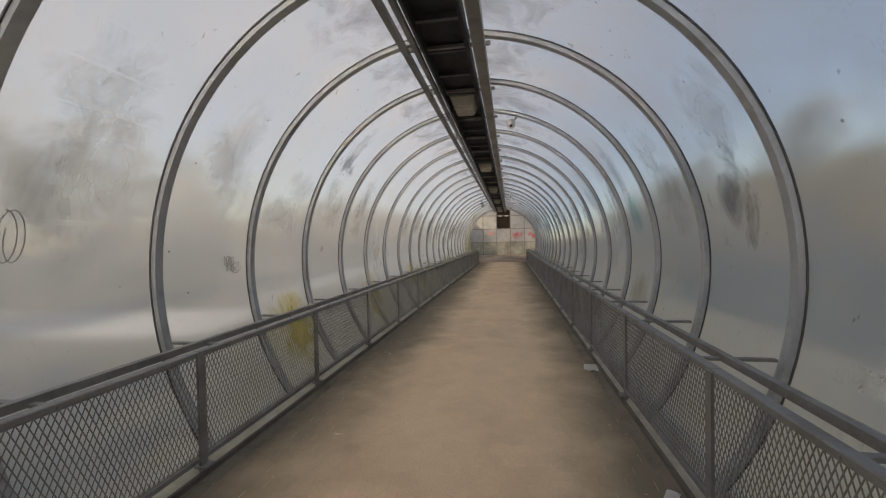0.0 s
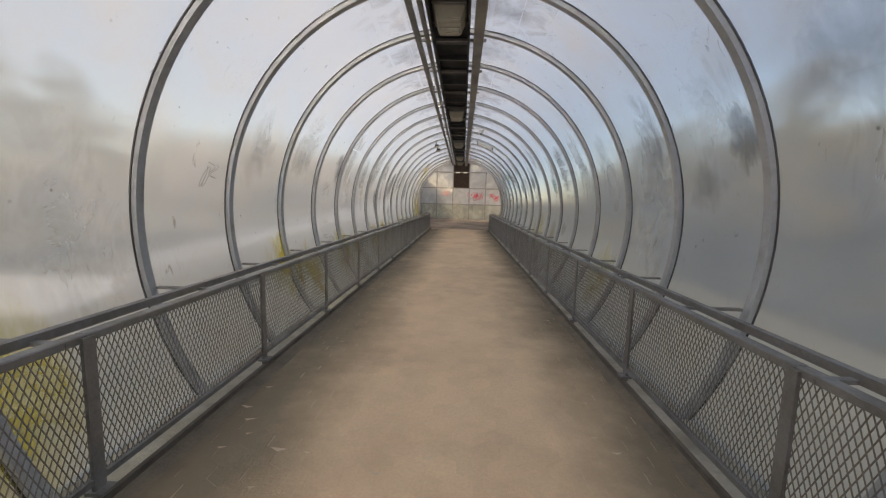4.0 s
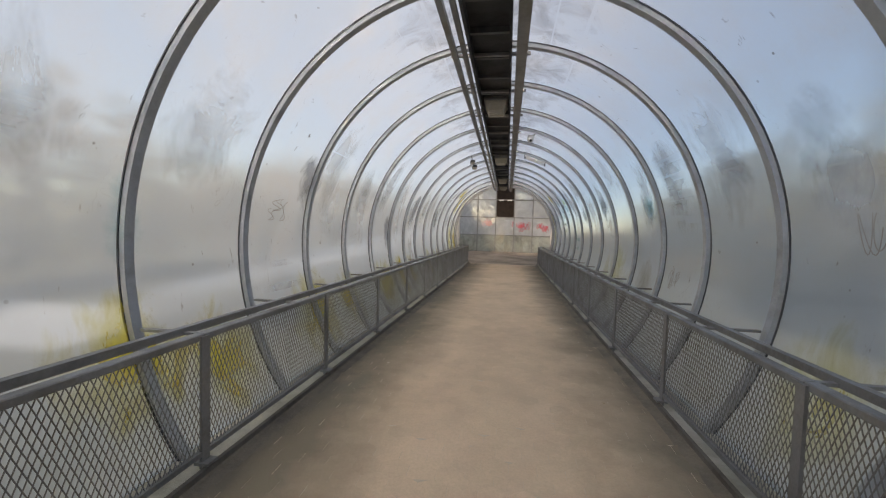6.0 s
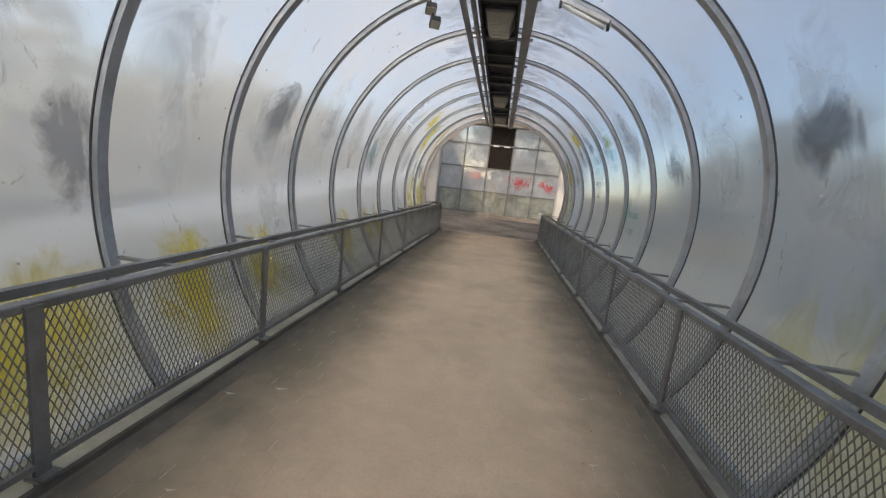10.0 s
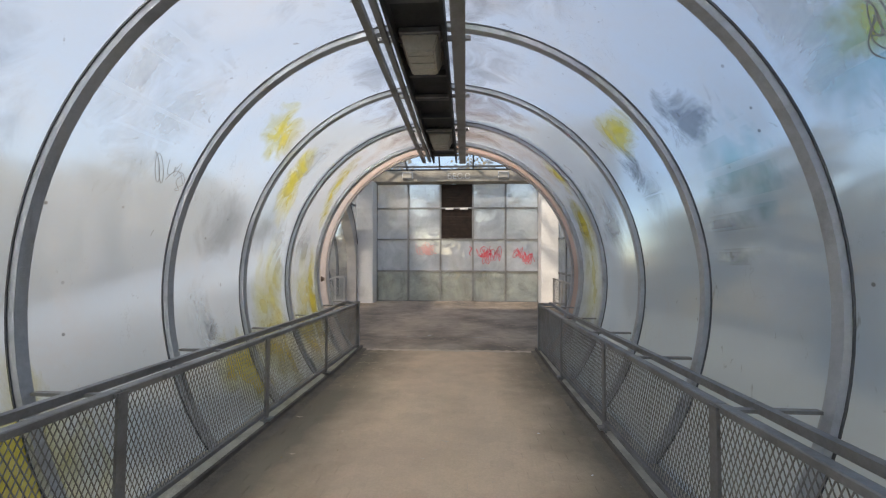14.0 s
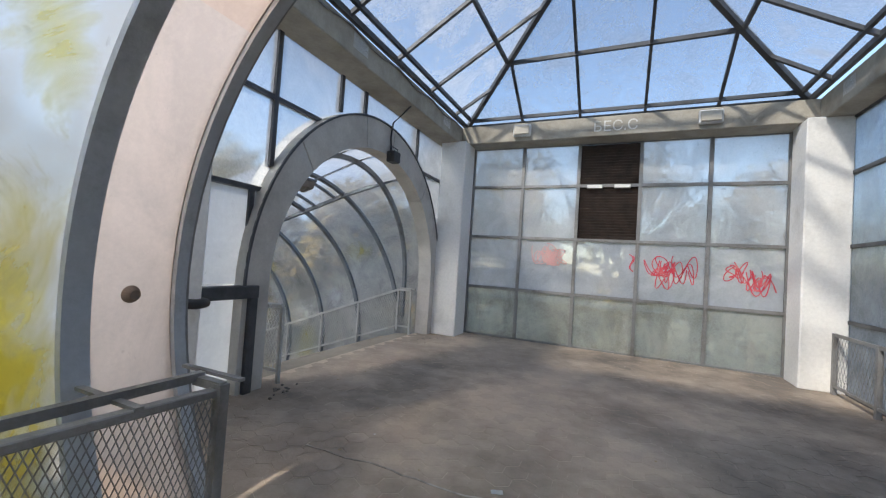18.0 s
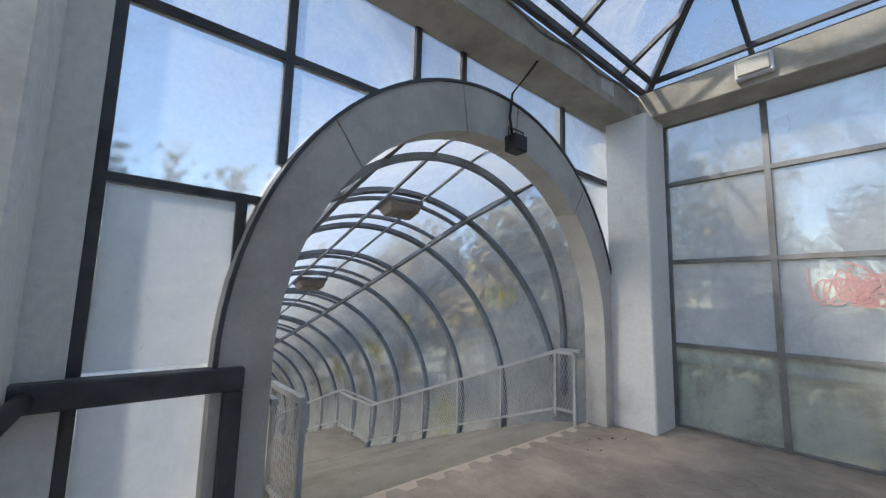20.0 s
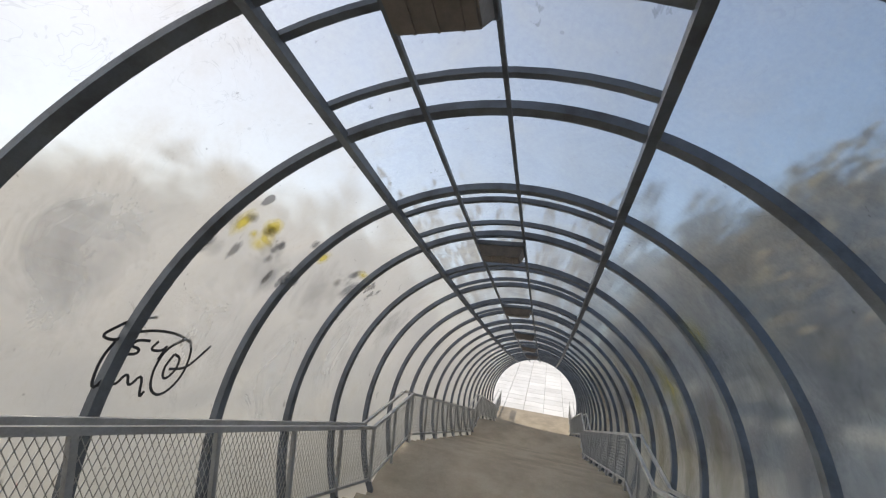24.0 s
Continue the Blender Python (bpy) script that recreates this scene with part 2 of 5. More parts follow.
# ---- mesh helpers ----
def part(name, bm, material, parent=None, label="", m=None):
    me = bpy.data.meshes.new(name)
    bm.to_mesh(me)
    bm.free()
    me.materials.append(material)
    ob = new(name, me)
    if parent:
        ob.parent = parent
    if m is not None:
        ob.matrix_basis = m
    if label:
        ob["label"] = label
    return ob


def share(name, me, parent, m):
    ob = new(name, me)
    ob.parent = parent
    ob.matrix_basis = m
    return ob


def empty(name, m=None, **tags):
    ob = new(name)
    if m is not None:
        ob.matrix_basis = m
    return tagged(ob, **tags)


def box(bm, lo, hi, m=None, bevel=0.0):
    lo, hi = Vector(lo), Vector(hi)
    r = bmesh.ops.create_cube(bm, size=1, matrix=Matrix.Translation((lo + hi) / 2) @ Matrix.Diagonal((*(hi - lo), 1)))
    if bevel:
        es = {e for v in r["verts"] for e in v.link_edges}
        r = {"verts": list({v for f in bmesh.ops.bevel(bm, geom=list(es), offset=bevel, segments=1, affect="EDGES")["faces"] for v in f.verts} | set(v for v in r["verts"] if v.is_valid))}
    if m is not None:
        bmesh.ops.transform(bm, matrix=m, verts=[v for v in r["verts"] if v.is_valid])
    return bm


def boxed(lo, hi, m=None, bevel=0.0):
    return box(bmesh.new(), lo, hi, m, bevel)


def sweep(bm, path, w, h, up=None, closed=False):
    """A bar of section w by h along a line of points; up(i) gives the direction of h."""
    pts = [Vector(p) for p in path]
    rings = []
    for i, p in enumerate(pts):
        a, b = pts[max(i - 1, 0)], pts[min(i + 1, len(pts) - 1)]
        d = (b - a).normalized()
        u = Vector(up(i)) if up else Vector((0, 0, 1))
        s = d.cross(u).normalized()
        u = s.cross(d).normalized()
        rings.append([bm.verts.new(p + s * w * x / 2 + u * h * y / 2) for x, y in ((-1, -1), (1, -1), (1, 1), (-1, 1))])
    for a, b in zip(rings, rings[1:]):
        for k in range(4):
            bm.faces.new((a[k], a[(k + 1) % 4], b[(k + 1) % 4], b[k]))
    bm.faces.new(rings[0][::-1])
    bm.faces.new(rings[-1])
    return bm


def pipe(bm, path, r, n=8):
    pts = [Vector(p) for p in path]
    rings = []
    for i, p in enumerate(pts):
        d = (pts[min(i + 1, len(pts) - 1)] - pts[max(i - 1, 0)]).normalized()
        s = d.cross(Vector((0, 0, 1)) if abs(d.z) < 0.9 else Vector((1, 0, 0))).normalized()
        u = s.cross(d)
        rings.append([bm.verts.new(p + (s * math.cos(k * math.tau / n) + u * math.sin(k * math.tau / n)) * r) for k in range(n)])
    for a, b in zip(rings, rings[1:]):
        for k in range(n):
            f = bm.faces.new((a[k], a[(k + 1) % n], b[(k + 1) % n], b[k]))
            f.smooth = True
    bm.faces.new(rings[0][::-1])
    bm.faces.new(rings[-1])
    return bm


def arc(r, a0, a1, n, zc=0.0, y=0.0):
    """Points of an arc in the x-z plane; the angle runs from +x up."""
    pts = []
    for i in range(n + 1):
        a = a0 + (a1 - a0) * i / n
        pts.append((r * math.cos(a), y, zc + r * math.sin(a)))
    return pts


def from_lists(name, verts, faces, material, parent=None, m=None):
    me = bpy.data.meshes.new(name)
    me.from_pydata(verts, [], faces)
    me.update()
    me.materials.append(material)
    ob = new(name, me)
    if parent:
        ob.parent = parent
    if m is not None:
        ob.matrix_basis = m
    return ob

# ---- plan, in metres ----
# The tube runs along +y to the hall; the hall lies between y = -7.6 and 0; the stair tube leaves it towards -x.
R_TUBE, Z_TUBE = 2.45, 1.5
END, START = -7.62, -44.5
FOOT = math.asin(Z_TUBE / R_TUBE)


def rise(y):
    """Height of the deck: level in the hall, climbing slightly into the tube."""
    d = max(-9.1 - y, 0.0)
    return 0.0315 * d + 0.0001 * d * d


def at(y, x=0.0, z=0.0):
    """The pose of something in the tube at y, tilted with the deck."""
    d = max(-9.1 - y, 0.0)
    return pose(x, y, rise(y) + z, -math.degrees(math.atan(0.0315 + 0.0002 * d)) if d > 0 else 0)


RINGS = [END] + [-8.184 - 1.2505 * k for k in range(29)]

# ---- ground and distance ----
GROUND_Z = -7.15
LEAF = surface("autumn_leaves", (0.11, 0.105, 0.05), (0.44, 0.31, 0.07), 0.8, 0, 0.11, 3, 0.44, 0.60, 0.1, 0.35)
BARK = surface("bark", (0.10, 0.08, 0.06), (0.06, 0.05, 0.04), 0.9, 0, 3, 20)
PLAZA = surface("pale_concrete_paving", (0.74, 0.73, 0.71), (0.62, 0.61, 0.59), 0.8, 0, 0.5, 12, 0.45, 0.7, 0.2, 0.08)
GRASS = surface("dry_grass", (0.19, 0.18, 0.13), (0.28, 0.26, 0.20), 0.95, 0, 0.2, 4, gloss=0.0)
ground = part("ground", boxed((-900, -900, GROUND_Z - 1), (900, 900, GROUND_Z)), GRASS)
tagged(ground, "flat ground of dry grass below the footbridge", "ground", kind="structure")


# ---- main tube ----
def hex_field(name, x0, x1, y0, y1, material, parent, height, skip=None):
    """Hexagonal pavers; returns one joined mesh object."""
    s = 0.115
    dx, dy = s * math.sqrt(3), s * 1.5
    verts, faces = [], []
    ny = int((y1 - y0) / dy)
    for j in range(ny):
        y = y0 + (j + 0.5) * dy
        nx = int((x1 - x0) / dx)
        for i in range(nx + 1):
            x = x0 + (i + (0.5 if j % 2 else 0.0)) * dx
            if x > x1 or (skip and skip(x, y)):
                continue
            z = height(y) + random.uniform(-0.003, 0.003)
            tx, ty = random.uniform(-0.01, 0.01), random.uniform(-0.01, 0.01)
            b = len(verts)
            for r, dz in ((s * 0.975, 0.0), (s * 0.992, -0.0015)):
                for k in range(6):
                    a = math.tau * (k + 0.5) / 6
                    px, py = r * math.cos(a), r * math.sin(a)
                    verts.append((x + px, y + py, z + dz + px * tx + py * ty))
            faces.append(tuple(range(b, b + 6)))
            for k in range(6):
                faces.append((b + k, b + 6 + k, b + 6 + (k + 1) % 6, b + (k + 1) % 6))
    return from_lists(name, verts, faces, material, parent)


def strip(name, x0, x1, z0, z1, ys, material, parent=None, label=""):
    """A long bar of rectangular section that follows the deck."""
    bm = bmesh.new()
    sweep(bm, [((x0 + x1) / 2, y, rise(y) + (z0 + z1) / 2) for y in ys], abs(x1 - x0), z1 - z0)
    return part(name, bm, material, parent, label)


YS = [START + (END - START) * i / 24 for i in range(25)]
deck = strip("floor", -2.1, 2.1, -0.25, -0.006, YS, GROUT)
tagged(deck, "long deck under the worn pavers of the tubular footbridge", "floor", kind="structure")
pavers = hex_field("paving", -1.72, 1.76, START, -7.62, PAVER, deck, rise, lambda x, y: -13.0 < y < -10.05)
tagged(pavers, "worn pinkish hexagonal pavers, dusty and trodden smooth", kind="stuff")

shell = empty("tube_wall", label="milky polycarbonate tube wall in curved sheets between steel rings", category="wall", kind="structure")


def ring_mesh(r, w, h, a0, a1, n=40, zc=Z_TUBE):
    bm = bmesh.new()
    pts = arc(r, a0, a1, n, zc)
    sweep(bm, pts, w, h, up=lambda i: Vector(pts[i]) - Vector((0, 0, zc)))
    return bm


gasket = part("gasket", ring_mesh(R_TUBE + 0.008, 0.092, 0.012, -FOOT, math.pi + FOOT, 72), DARK_STEEL, shell, "dark rubber gasket", at(RINGS[0]))
for y in RINGS[1:]:
    share("gasket", gasket.data, shell, at(y))
first_ring = part("ring", ring_mesh(R_TUBE - 0.018, 0.076, 0.046, -FOOT, math.pi + FOOT, 72), RING_STEEL, shell, m=at(RINGS[0]))
for y in RINGS[2:]:
    share("ring", first_ring.data, shell, at(y))
broad = ring_mesh(R_TUBE - 0.022, 0.13, 0.054, -FOOT, math.pi + FOOT, 72)
part("ring", broad, RING_STEEL, shell, "broad steel ring framing the salmon band", at(RINGS[1]))


def sheet_bm(r, length, a0, a1, n=20, zc=Z_TUBE):
    bm = bmesh.new()
    rows = [[bm.verts.new((p[0], yy, p[2])) for p in arc(r, a0, a1, n, zc)] for yy in (-length / 2, length / 2)]
    for i in range(n):
        f = bm.faces.new((rows[0][i], rows[0][i + 1], rows[1][i + 1], rows[1][i]))
        f.smooth = True
    return bm


sheets = {}
for k, (a, b) in enumerate(zip(RINGS[1:], RINGS[2:])):
    for side in (0, 1):
        mat = SHEET_MOUTH if k < 1 else SHEET
        key = (side, mat.name, round(a - b, 3))
        m = at((a + b) / 2)
        if key not in sheets:
            a0, a1 = (math.pi / 2, math.pi + FOOT) if side == 0 else (-FOOT, math.pi / 2)
            sheets[key] = part("sheet", sheet_bm(R_TUBE + 0.02, a - b + 0.01, a0, a1), mat, shell, m=m).data
        else:
            share("sheet", sheets[key], shell, m)
# one band in three tones: its change with the light is put into colour
SALMON = sheet_material("salmon_tinted_sheet", (0.68, 0.49, 0.40), 0.25, (0.66, 0.48, 0.395), marks=0.3)
PEACH = sheet_material("lighter_salmon_sheet", (0.68, 0.54, 0.465), 0.28, (0.68, 0.545, 0.475), marks=0.3)
ROSE = sheet_material("rosy_white_sheet", (0.69, 0.60, 0.555), 0.32, (0.69, 0.585, 0.53), marks=0.3)
for a0, a1, mt, what in ((-FOOT, radians(100), SALMON, "salmon tinted band at the tube's mouth"), (radians(100), radians(140), PEACH, "salmon band at the tube's mouth, coloured as if lit lighter"), (radians(140), math.pi + FOOT, ROSE, "rosy white band at the tube's mouth")):
    part("end_band", sheet_bm(R_TUBE, 0.55, a0, a1, 40), mt, shell, what, at((RINGS[0] + RINGS[1]) / 2))
part("collar", sheet_bm(R_TUBE + 0.03, 0.16, -FOOT, math.pi + FOOT, 40), STEEL, shell, "grey sheet metal collar", at(-7.60))
bm = bmesh.new()
bmesh.ops.create_cone(bm, cap_ends=True, segments=18, radius1=0.055, radius2=0.03, depth=0.05, matrix=pose(-R_TUBE + 0.03, 0, Z_TUBE - 0.1, 0, 90))
part("cap", bm, surface("brown_rubber", (0.20, 0.14, 0.10), (0.13, 0.10, 0.08), 0.7, 0, 6, 30), shell, "brown rubber cap", at(-7.9))
back = part("wall_south", boxed((-2.7, START - 0.2, rise(START) - 0.3), (2.7, START, rise(START) + 4.3)), CONCRETE)
tagged(back, "plain concrete wall closing the tube behind the walker", "wall", kind="structure")



LAYERS = itertools.count()


def film(mat, y0, y1, a0, a1, label, skew=0.0):
    """A patch of paint that hugs the sheet between two angles; 0 is the right springing, 180 the left."""
    r = R_TUBE + 0.001 + 0.0005 * (next(LAYERS) % 36)
    bm = bmesh.new()
    uvl = bm.loops.layers.uv.new("UVMap")
    n = 8
    rows = []
    for i in range(n + 1):
        a = radians(a0 + (a1 - a0) * i / n)
        rows.append([bm.verts.new((r * math.cos(a), y - (y0 + y1) / 2, Z_TUBE + r * math.sin(a))) for y in (y0 + skew * (i / n - 0.5), y1 + skew * (i / n - 0.5))])
    for i in range(n):
        f = bm.faces.new((rows[i][0], rows[i][1], rows[i + 1][1], rows[i + 1][0]))
        f.smooth = True
        for lp, uv in zip(f.loops, ((0, i / n), (1, i / n), (1, (i + 1) / n), (0, (i + 1) / n))):
            lp[uvl].uv = uv
    return part("paint_patch", bm, mat, shell, label, at((y0 + y1) / 2))


for y0, y1, a0, a1 in ((-33.1, -31.9, 192, 214), (-30.0, -29.0, 190, 214), (-26.2, -25.3, 190, 206), (-25.4, -24.5, 193, 213), (-23.7, -22.6, 191, 214), (-22.4, -21.6, 194, 211), (-20.9, -19.3, 192, 214), (-19.2, -18.4, 192, 214), (-18.1, -17.3, 193, 213), (-16.0, -14.9, 191, 215), (-14.6, -13.9, 192, 212), (-13.8, -12.8, 190, 215), (-11.4, -10.4, 194, 212), (-10.3, -9.6, 192, 214), (-9.3, -8.4, 190, 214)):
    film(YELLOW_FILM, y0 - 0.2, y1 + 0.2, a0 - 5, a1 + 6, "yellow paint sprayed on the lower sheet")
for mt, y0, y1, a0, a1, skew in (
    (YELLOW_FILM, -8.92, -8.36, 118, 168, 0.75), (YELLOW_FILM, -8.7, -8.12, 152, 220, -0.05), (YELLOW_FILM, -10.5, -9.8, 130, 166, 0.4), (YELLOW_FILM, -11.65, -10.6, 124, 146, 0.4), (YELLOW_FILM, -11.95, -10.9, 30, 48, 0.0), (YELLOW_FILM, -9.42, -8.75, 30, 52, 0.0), (YELLOW_FILM, -9.42, -8.3, 8, 34, 0.0), (OLIVE_FILM, -10.5, -9.5, 160, 200, 0.0),
    (OLIVE_FILM, -9.4, -8.2, 160, 216, 0.0), (OLIVE_FILM, -9.4, -8.2, -36, 30, 0.0), (OLIVE_FILM, -10.65, -9.5, 165, 216, 0.0), (OLIVE_FILM, -20.6, -18.4, -36, 2, 0.0), (OLIVE_FILM, -25.6, -24.5, -36, -4, 0.0),
    (GRIME_FILM, -12.9, -11.9, 24, 44, 0.0), (GRIME_FILM, -11.6, -10.8, 22, 40, 0.0), (SALMON_FILM, -9.4, -8.2, 20, 150, 0.0), (SALMON_FILM, -10.6, -9.5, 50, 120, 0.0),
    (TEAL_FILM, -13.1, -12.1, 10, 34, 0.0), (TEAL_FILM, -14.2, -13.3, 14, 44, 0.0), (TEAL_FILM, -15.2, -14.5, -10, 8, 0.0), (TEAL_FILM, -14.3, -13.4, 158, 172, 0.0), (TEAL_FILM, -25.9, -25.5, 166, 184, 0.0),
    (GRIME_FILM, -34.35, -33.2, 0, 28, 0.0), (GREY_FILM, -33.2, -32.1, 4, 30, 0.0), (GRIME_FILM, -23.7, -22.9, 150, 174, 0.0), (GRIME_FILM, -19.2, -18.3, 10, 28, 0.0), (GRIME_FILM, -19.9, -19.3, 164, 190, 0.0), (TEAL_FILM, -14.8, -14.1, -8, 14, 0.0), (YELLOW_FILM, -14.1, -13.5, 26, 38, 0.0), (TEAL_FILM, -31.6, -30.9, 6, 24, 0.0), (BROWN_FILM, -31.8, -30.8, -22, -2, 0.0), (PALE_FILM, -32.9, -32.0, 158, 174, 0.0), (GREY_FILM, -32.8, -31.8, 148, 164, 0.0), (GRIME_FILM, -31.7, -30.9, 136, 152, 0.3), (GRIME_FILM, -28.4, -27.4, 8, 26, 0.0),
    (GREY_FILM, -22.9, -22.0, 20, 36, 0.0), (TEAL_FILM, -21.8, -21.2, 10, 22, 0.0), (BROWN_FILM, -21.8, -20.8, -24, -2, 0.0), (PALE_FILM, -27.0, -26.0, -20, 30, 0.0), (GREY_FILM, -14.3, -13.5, 156, 182, 0.0), (GRIME_FILM, -17.9, -17.0, 150, 172, 0.0), (GRIME_FILM, -16.8, -15.9, 8, 26, 0.0)):
    film(mt, y0, y1, a0, a1, "faint spray paint and grime on the milky sheet", skew=skew)
rs = random.Random(77)
for k, (a, b) in enumerate(zip(RINGS[1:-1], RINGS[2:])):
    for sx in (0, 1):
        for mt, lo, hi in ((GREY_FILM, 0, 12), (PALE_FILM, -25, 20), (PALE_FILM, 0, 30)):
            if rs.random() < 0.45:
                continue
            c, h = rs.uniform(lo, hi), rs.uniform(14, 40)
            w = rs.uniform(0.5, 1.1)
            y = rs.uniform(b + w / 2, a - w / 2)
            b0, b1 = (c, c + h) if sx else (180 - c - h, 180 - c)
            film(mt, y - w / 2, y + w / 2, b0, b1, "smear of grime on the milky sheet", rs.uniform(-0.3, 0.3))

# grey crown film: dust, plus painted shading that tones its brightness down
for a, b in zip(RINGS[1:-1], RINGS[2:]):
    film(DUST_SHADE_FILM, b - 0.22, a + 0.22, rs.uniform(54, 62), rs.uniform(118, 126), "grey dust and painted shading on the crown sheet")

# pale ledges under the railings, edged with a dark steel angle
for sx, nm in ((-1, "kerb_west"), (1, "kerb_east")):
    k = strip(nm, sx * 1.735, sx * 2.06, -0.02, 0.045, YS, LEDGE)
    tagged(k, "pale dusty concrete ledge along the deck under the railing", "kerb", kind="structure")
    strip("edge_angle", sx * 1.705, sx * 1.737, -0.02, 0.065, YS, EDGE, k, "rusty dark edge angle")


SILT = surface("dark_gutter_silt", (0.24, 0.20, 0.15), (0.15, 0.125, 0.10), 0.95, 0, 2.5, 40, 0.4, 0.65, 0.5)
for sx in (-1, 1):
    rw = random.Random(9 + sx)
    bm = bmesh.new()
    rows = []
    for k in range(250):
        y = START + k * 0.148
        x0 = 1.60 + 0.014 * math.sin(y * 0.7 + sx) + 0.006 * math.sin(y * 2.3) + rw.uniform(-0.004, 0.004)
        rows.append([bm.verts.new((sx * x, y, rise(y) + z)) for x, z in ((x0, 0.002), (x0 + 0.04, 0.008), (1.69, 0.012), (1.71, 0.03))])
    for a, b in zip(rows, rows[1:]):
        for q in range(3):
            bm.faces.new((a[q], a[q + 1], b[q + 1], b[q]))
    bmesh.ops.recalc_face_normals(bm, faces=bm.faces[:])
    tagged(part("silt_shade", bm, SILT, deck, "dark silt along the kerb"), "dark silt gathered along the kerb", kind="stuff")


# ---- railings ----
RAIL_H, POST_GAP = 0.94, 1.8


def mesh_panel_bm(w, z0, z1, cell=0.037, t=0.0045, lean=2.3):
    """Expanded metal: two families of slanting strands."""
    bm = bmesh.new()
    h = z1 - z0
    run = h / lean
    for sgn in (-1, 1):
        u = -run
        while u < w + run:
            a, b = Vector((0, u, z0)), Vector((0, u + run, z1))
            if sgn < 0:
                a, b = Vector((0, u + run, z0)), Vector((0, u, z1))
            d = b - a
            lo, hi = 0.0, 1.0
            for lim, s in ((0.0, 1), (w, -1)):
                if abs(d.y) > 1e-6:
                    k = (lim - a.y) / d.y
                    if s * d.y > 0:
                        lo = max(lo, k)
                    else:
                        hi = min(hi, k)
            if hi - lo > 0.02:
                sweep(bm, [a + d * lo, a + d * hi], 0.004, t, up=lambda i: (0, 1, 0))
            u += cell
    return bm


def railing_unit(sx):
    """One bay of railing: post, frame bars and mesh; local y from 0 to the next post."""
    r = empty("railing", label="grey steel railing bay filled with expanded metal mesh", category="railing", group="railing bays of the deck")
    part("post", boxed((sx * 1.76 - 0.01, -0.035, 0.0), (sx * 1.76 + 0.01, 0.035, RAIL_H), None), STEEL, r)
    part("top_bar", boxed((sx * 1.80 - 0.035, 0.0, RAIL_H - 0.03), (sx * 1.80 + 0.035, POST_GAP, RAIL_H + 0.015), None, 0.006), STEEL, r)
    part("bottom_bar", boxed((sx * 1.77 - 0.018, 0.0, 0.13), (sx * 1.77 + 0.018, POST_GAP, 0.165)), STEEL, r)
    part("mesh", mesh_panel_bm(POST_GAP, 0.15, RAIL_H - 0.02), STEEL, r, "expanded metal mesh", pose(sx * 1.77, 0, 0))
    part("foot_bracket", boxed((sx * 1.75 - 0.05, -0.05, 0.075), (sx * 1.75 + 0.05, 0.05, 0.095)), STEEL, r)
    return r


for sx in (-1, 1):
    unit = railing_unit(sx)
    ys = [-7.75 - POST_GAP * (k + 1) for k in range(20)]
    unit.matrix_basis = at(ys[0])
    for y in ys[1:]:
        copy_thing(unit, at(y))
    hand = empty("handrail", label="grey steel handrail running along the tube wall on brackets", category="handrail")
    strip("rail", sx * 1.98 - 0.025, sx * 1.98 + 0.025, RAIL_H - 0.02, RAIL_H + 0.03, [y for y in YS if y < END] + [END - 0.1], STEEL, hand)
    b0 = None
    for y in RINGS:
        m = at(y)
        if b0 is None:
            b0 = part("bracket", boxed((min(sx * 1.76, sx * 2.3), -0.02, RAIL_H - 0.02), (max(sx * 1.76, sx * 2.3), 0.02, RAIL_H)), STEEL, hand, m=m)
        else:
            share("bracket", b0.data, hand, m)

# ---- cable tray under the crown ----
tray = empty("cable_tray", label="soot-black cable tray hung under the crown of the tube", category="cable tray")
TY = [y for y in YS if y < -7.5] + [-7.5]
strip("bed", -0.28, 0.16, 3.86, 3.90, TY, BLACK, tray)
strip("side", -0.30, -0.27, 3.72, 3.92, TY, BLACK, tray)
strip("side", 0.15, 0.18, 3.72, 3.92, TY, BLACK, tray)
strip("beam", 0.23, 0.35, 3.70, 3.82, TY, STEEL, tray, "grey steel box beam")
strip("conduit", -0.51, -0.45, 3.72, 3.78, TY, STEEL, tray, "grey conduit")
strip("conduit", -0.39, -0.34, 3.74, 3.79, TY, STEEL, tray, "grey conduit")

# ---- hall ----
hall_floor = part("hall_floor", boxed((-4.06, -7.62, -0.3), (3.95, 0.1, -0.012)), GROUT)
tagged(hall_floor, "dusty floor of the glazed hall", "floor", kind="structure")
hp = hex_field("paving", -3.9, 3.8, -7.62, 0.0, PAVER_GREY, hall_floor, lambda y: 0.0)
tagged(hp, "dirty hexagonal pavers with grey dust", kind="stuff")
ROWS = (0.0, 1.17, 2.41, 3.63, 4.60)
P = 1.264
north = empty("wall_north", label="far hall wall glazed in a grid of dirty panes", category="wall", kind="structure")
for i in range(6):
    x = (i - 2.5) * P
    part("mullion", boxed((x - 0.035, -0.04, 0.0), (x + 0.035, 0.05, 4.60)), STEEL, north)
for z in ROWS:
    part("transom", boxed((-3.16, -0.037, z - 0.03 if z else 0), (3.16, 0.047, z + 0.035)), STEEL, north)
for j in range(4):
    for i in range(5):
        if i == 2 and j > 1:
            continue
        x0, z0, z1 = (i - 2.5) * P, ROWS[j], ROWS[j + 1]
        part("pane", boxed((x0 + 0.03, 0.01, z0 + 0.03), (x0 + P - 0.03, 0.016, z1 - 0.03)), GLAZING if j else GLAZING_LOW, north)
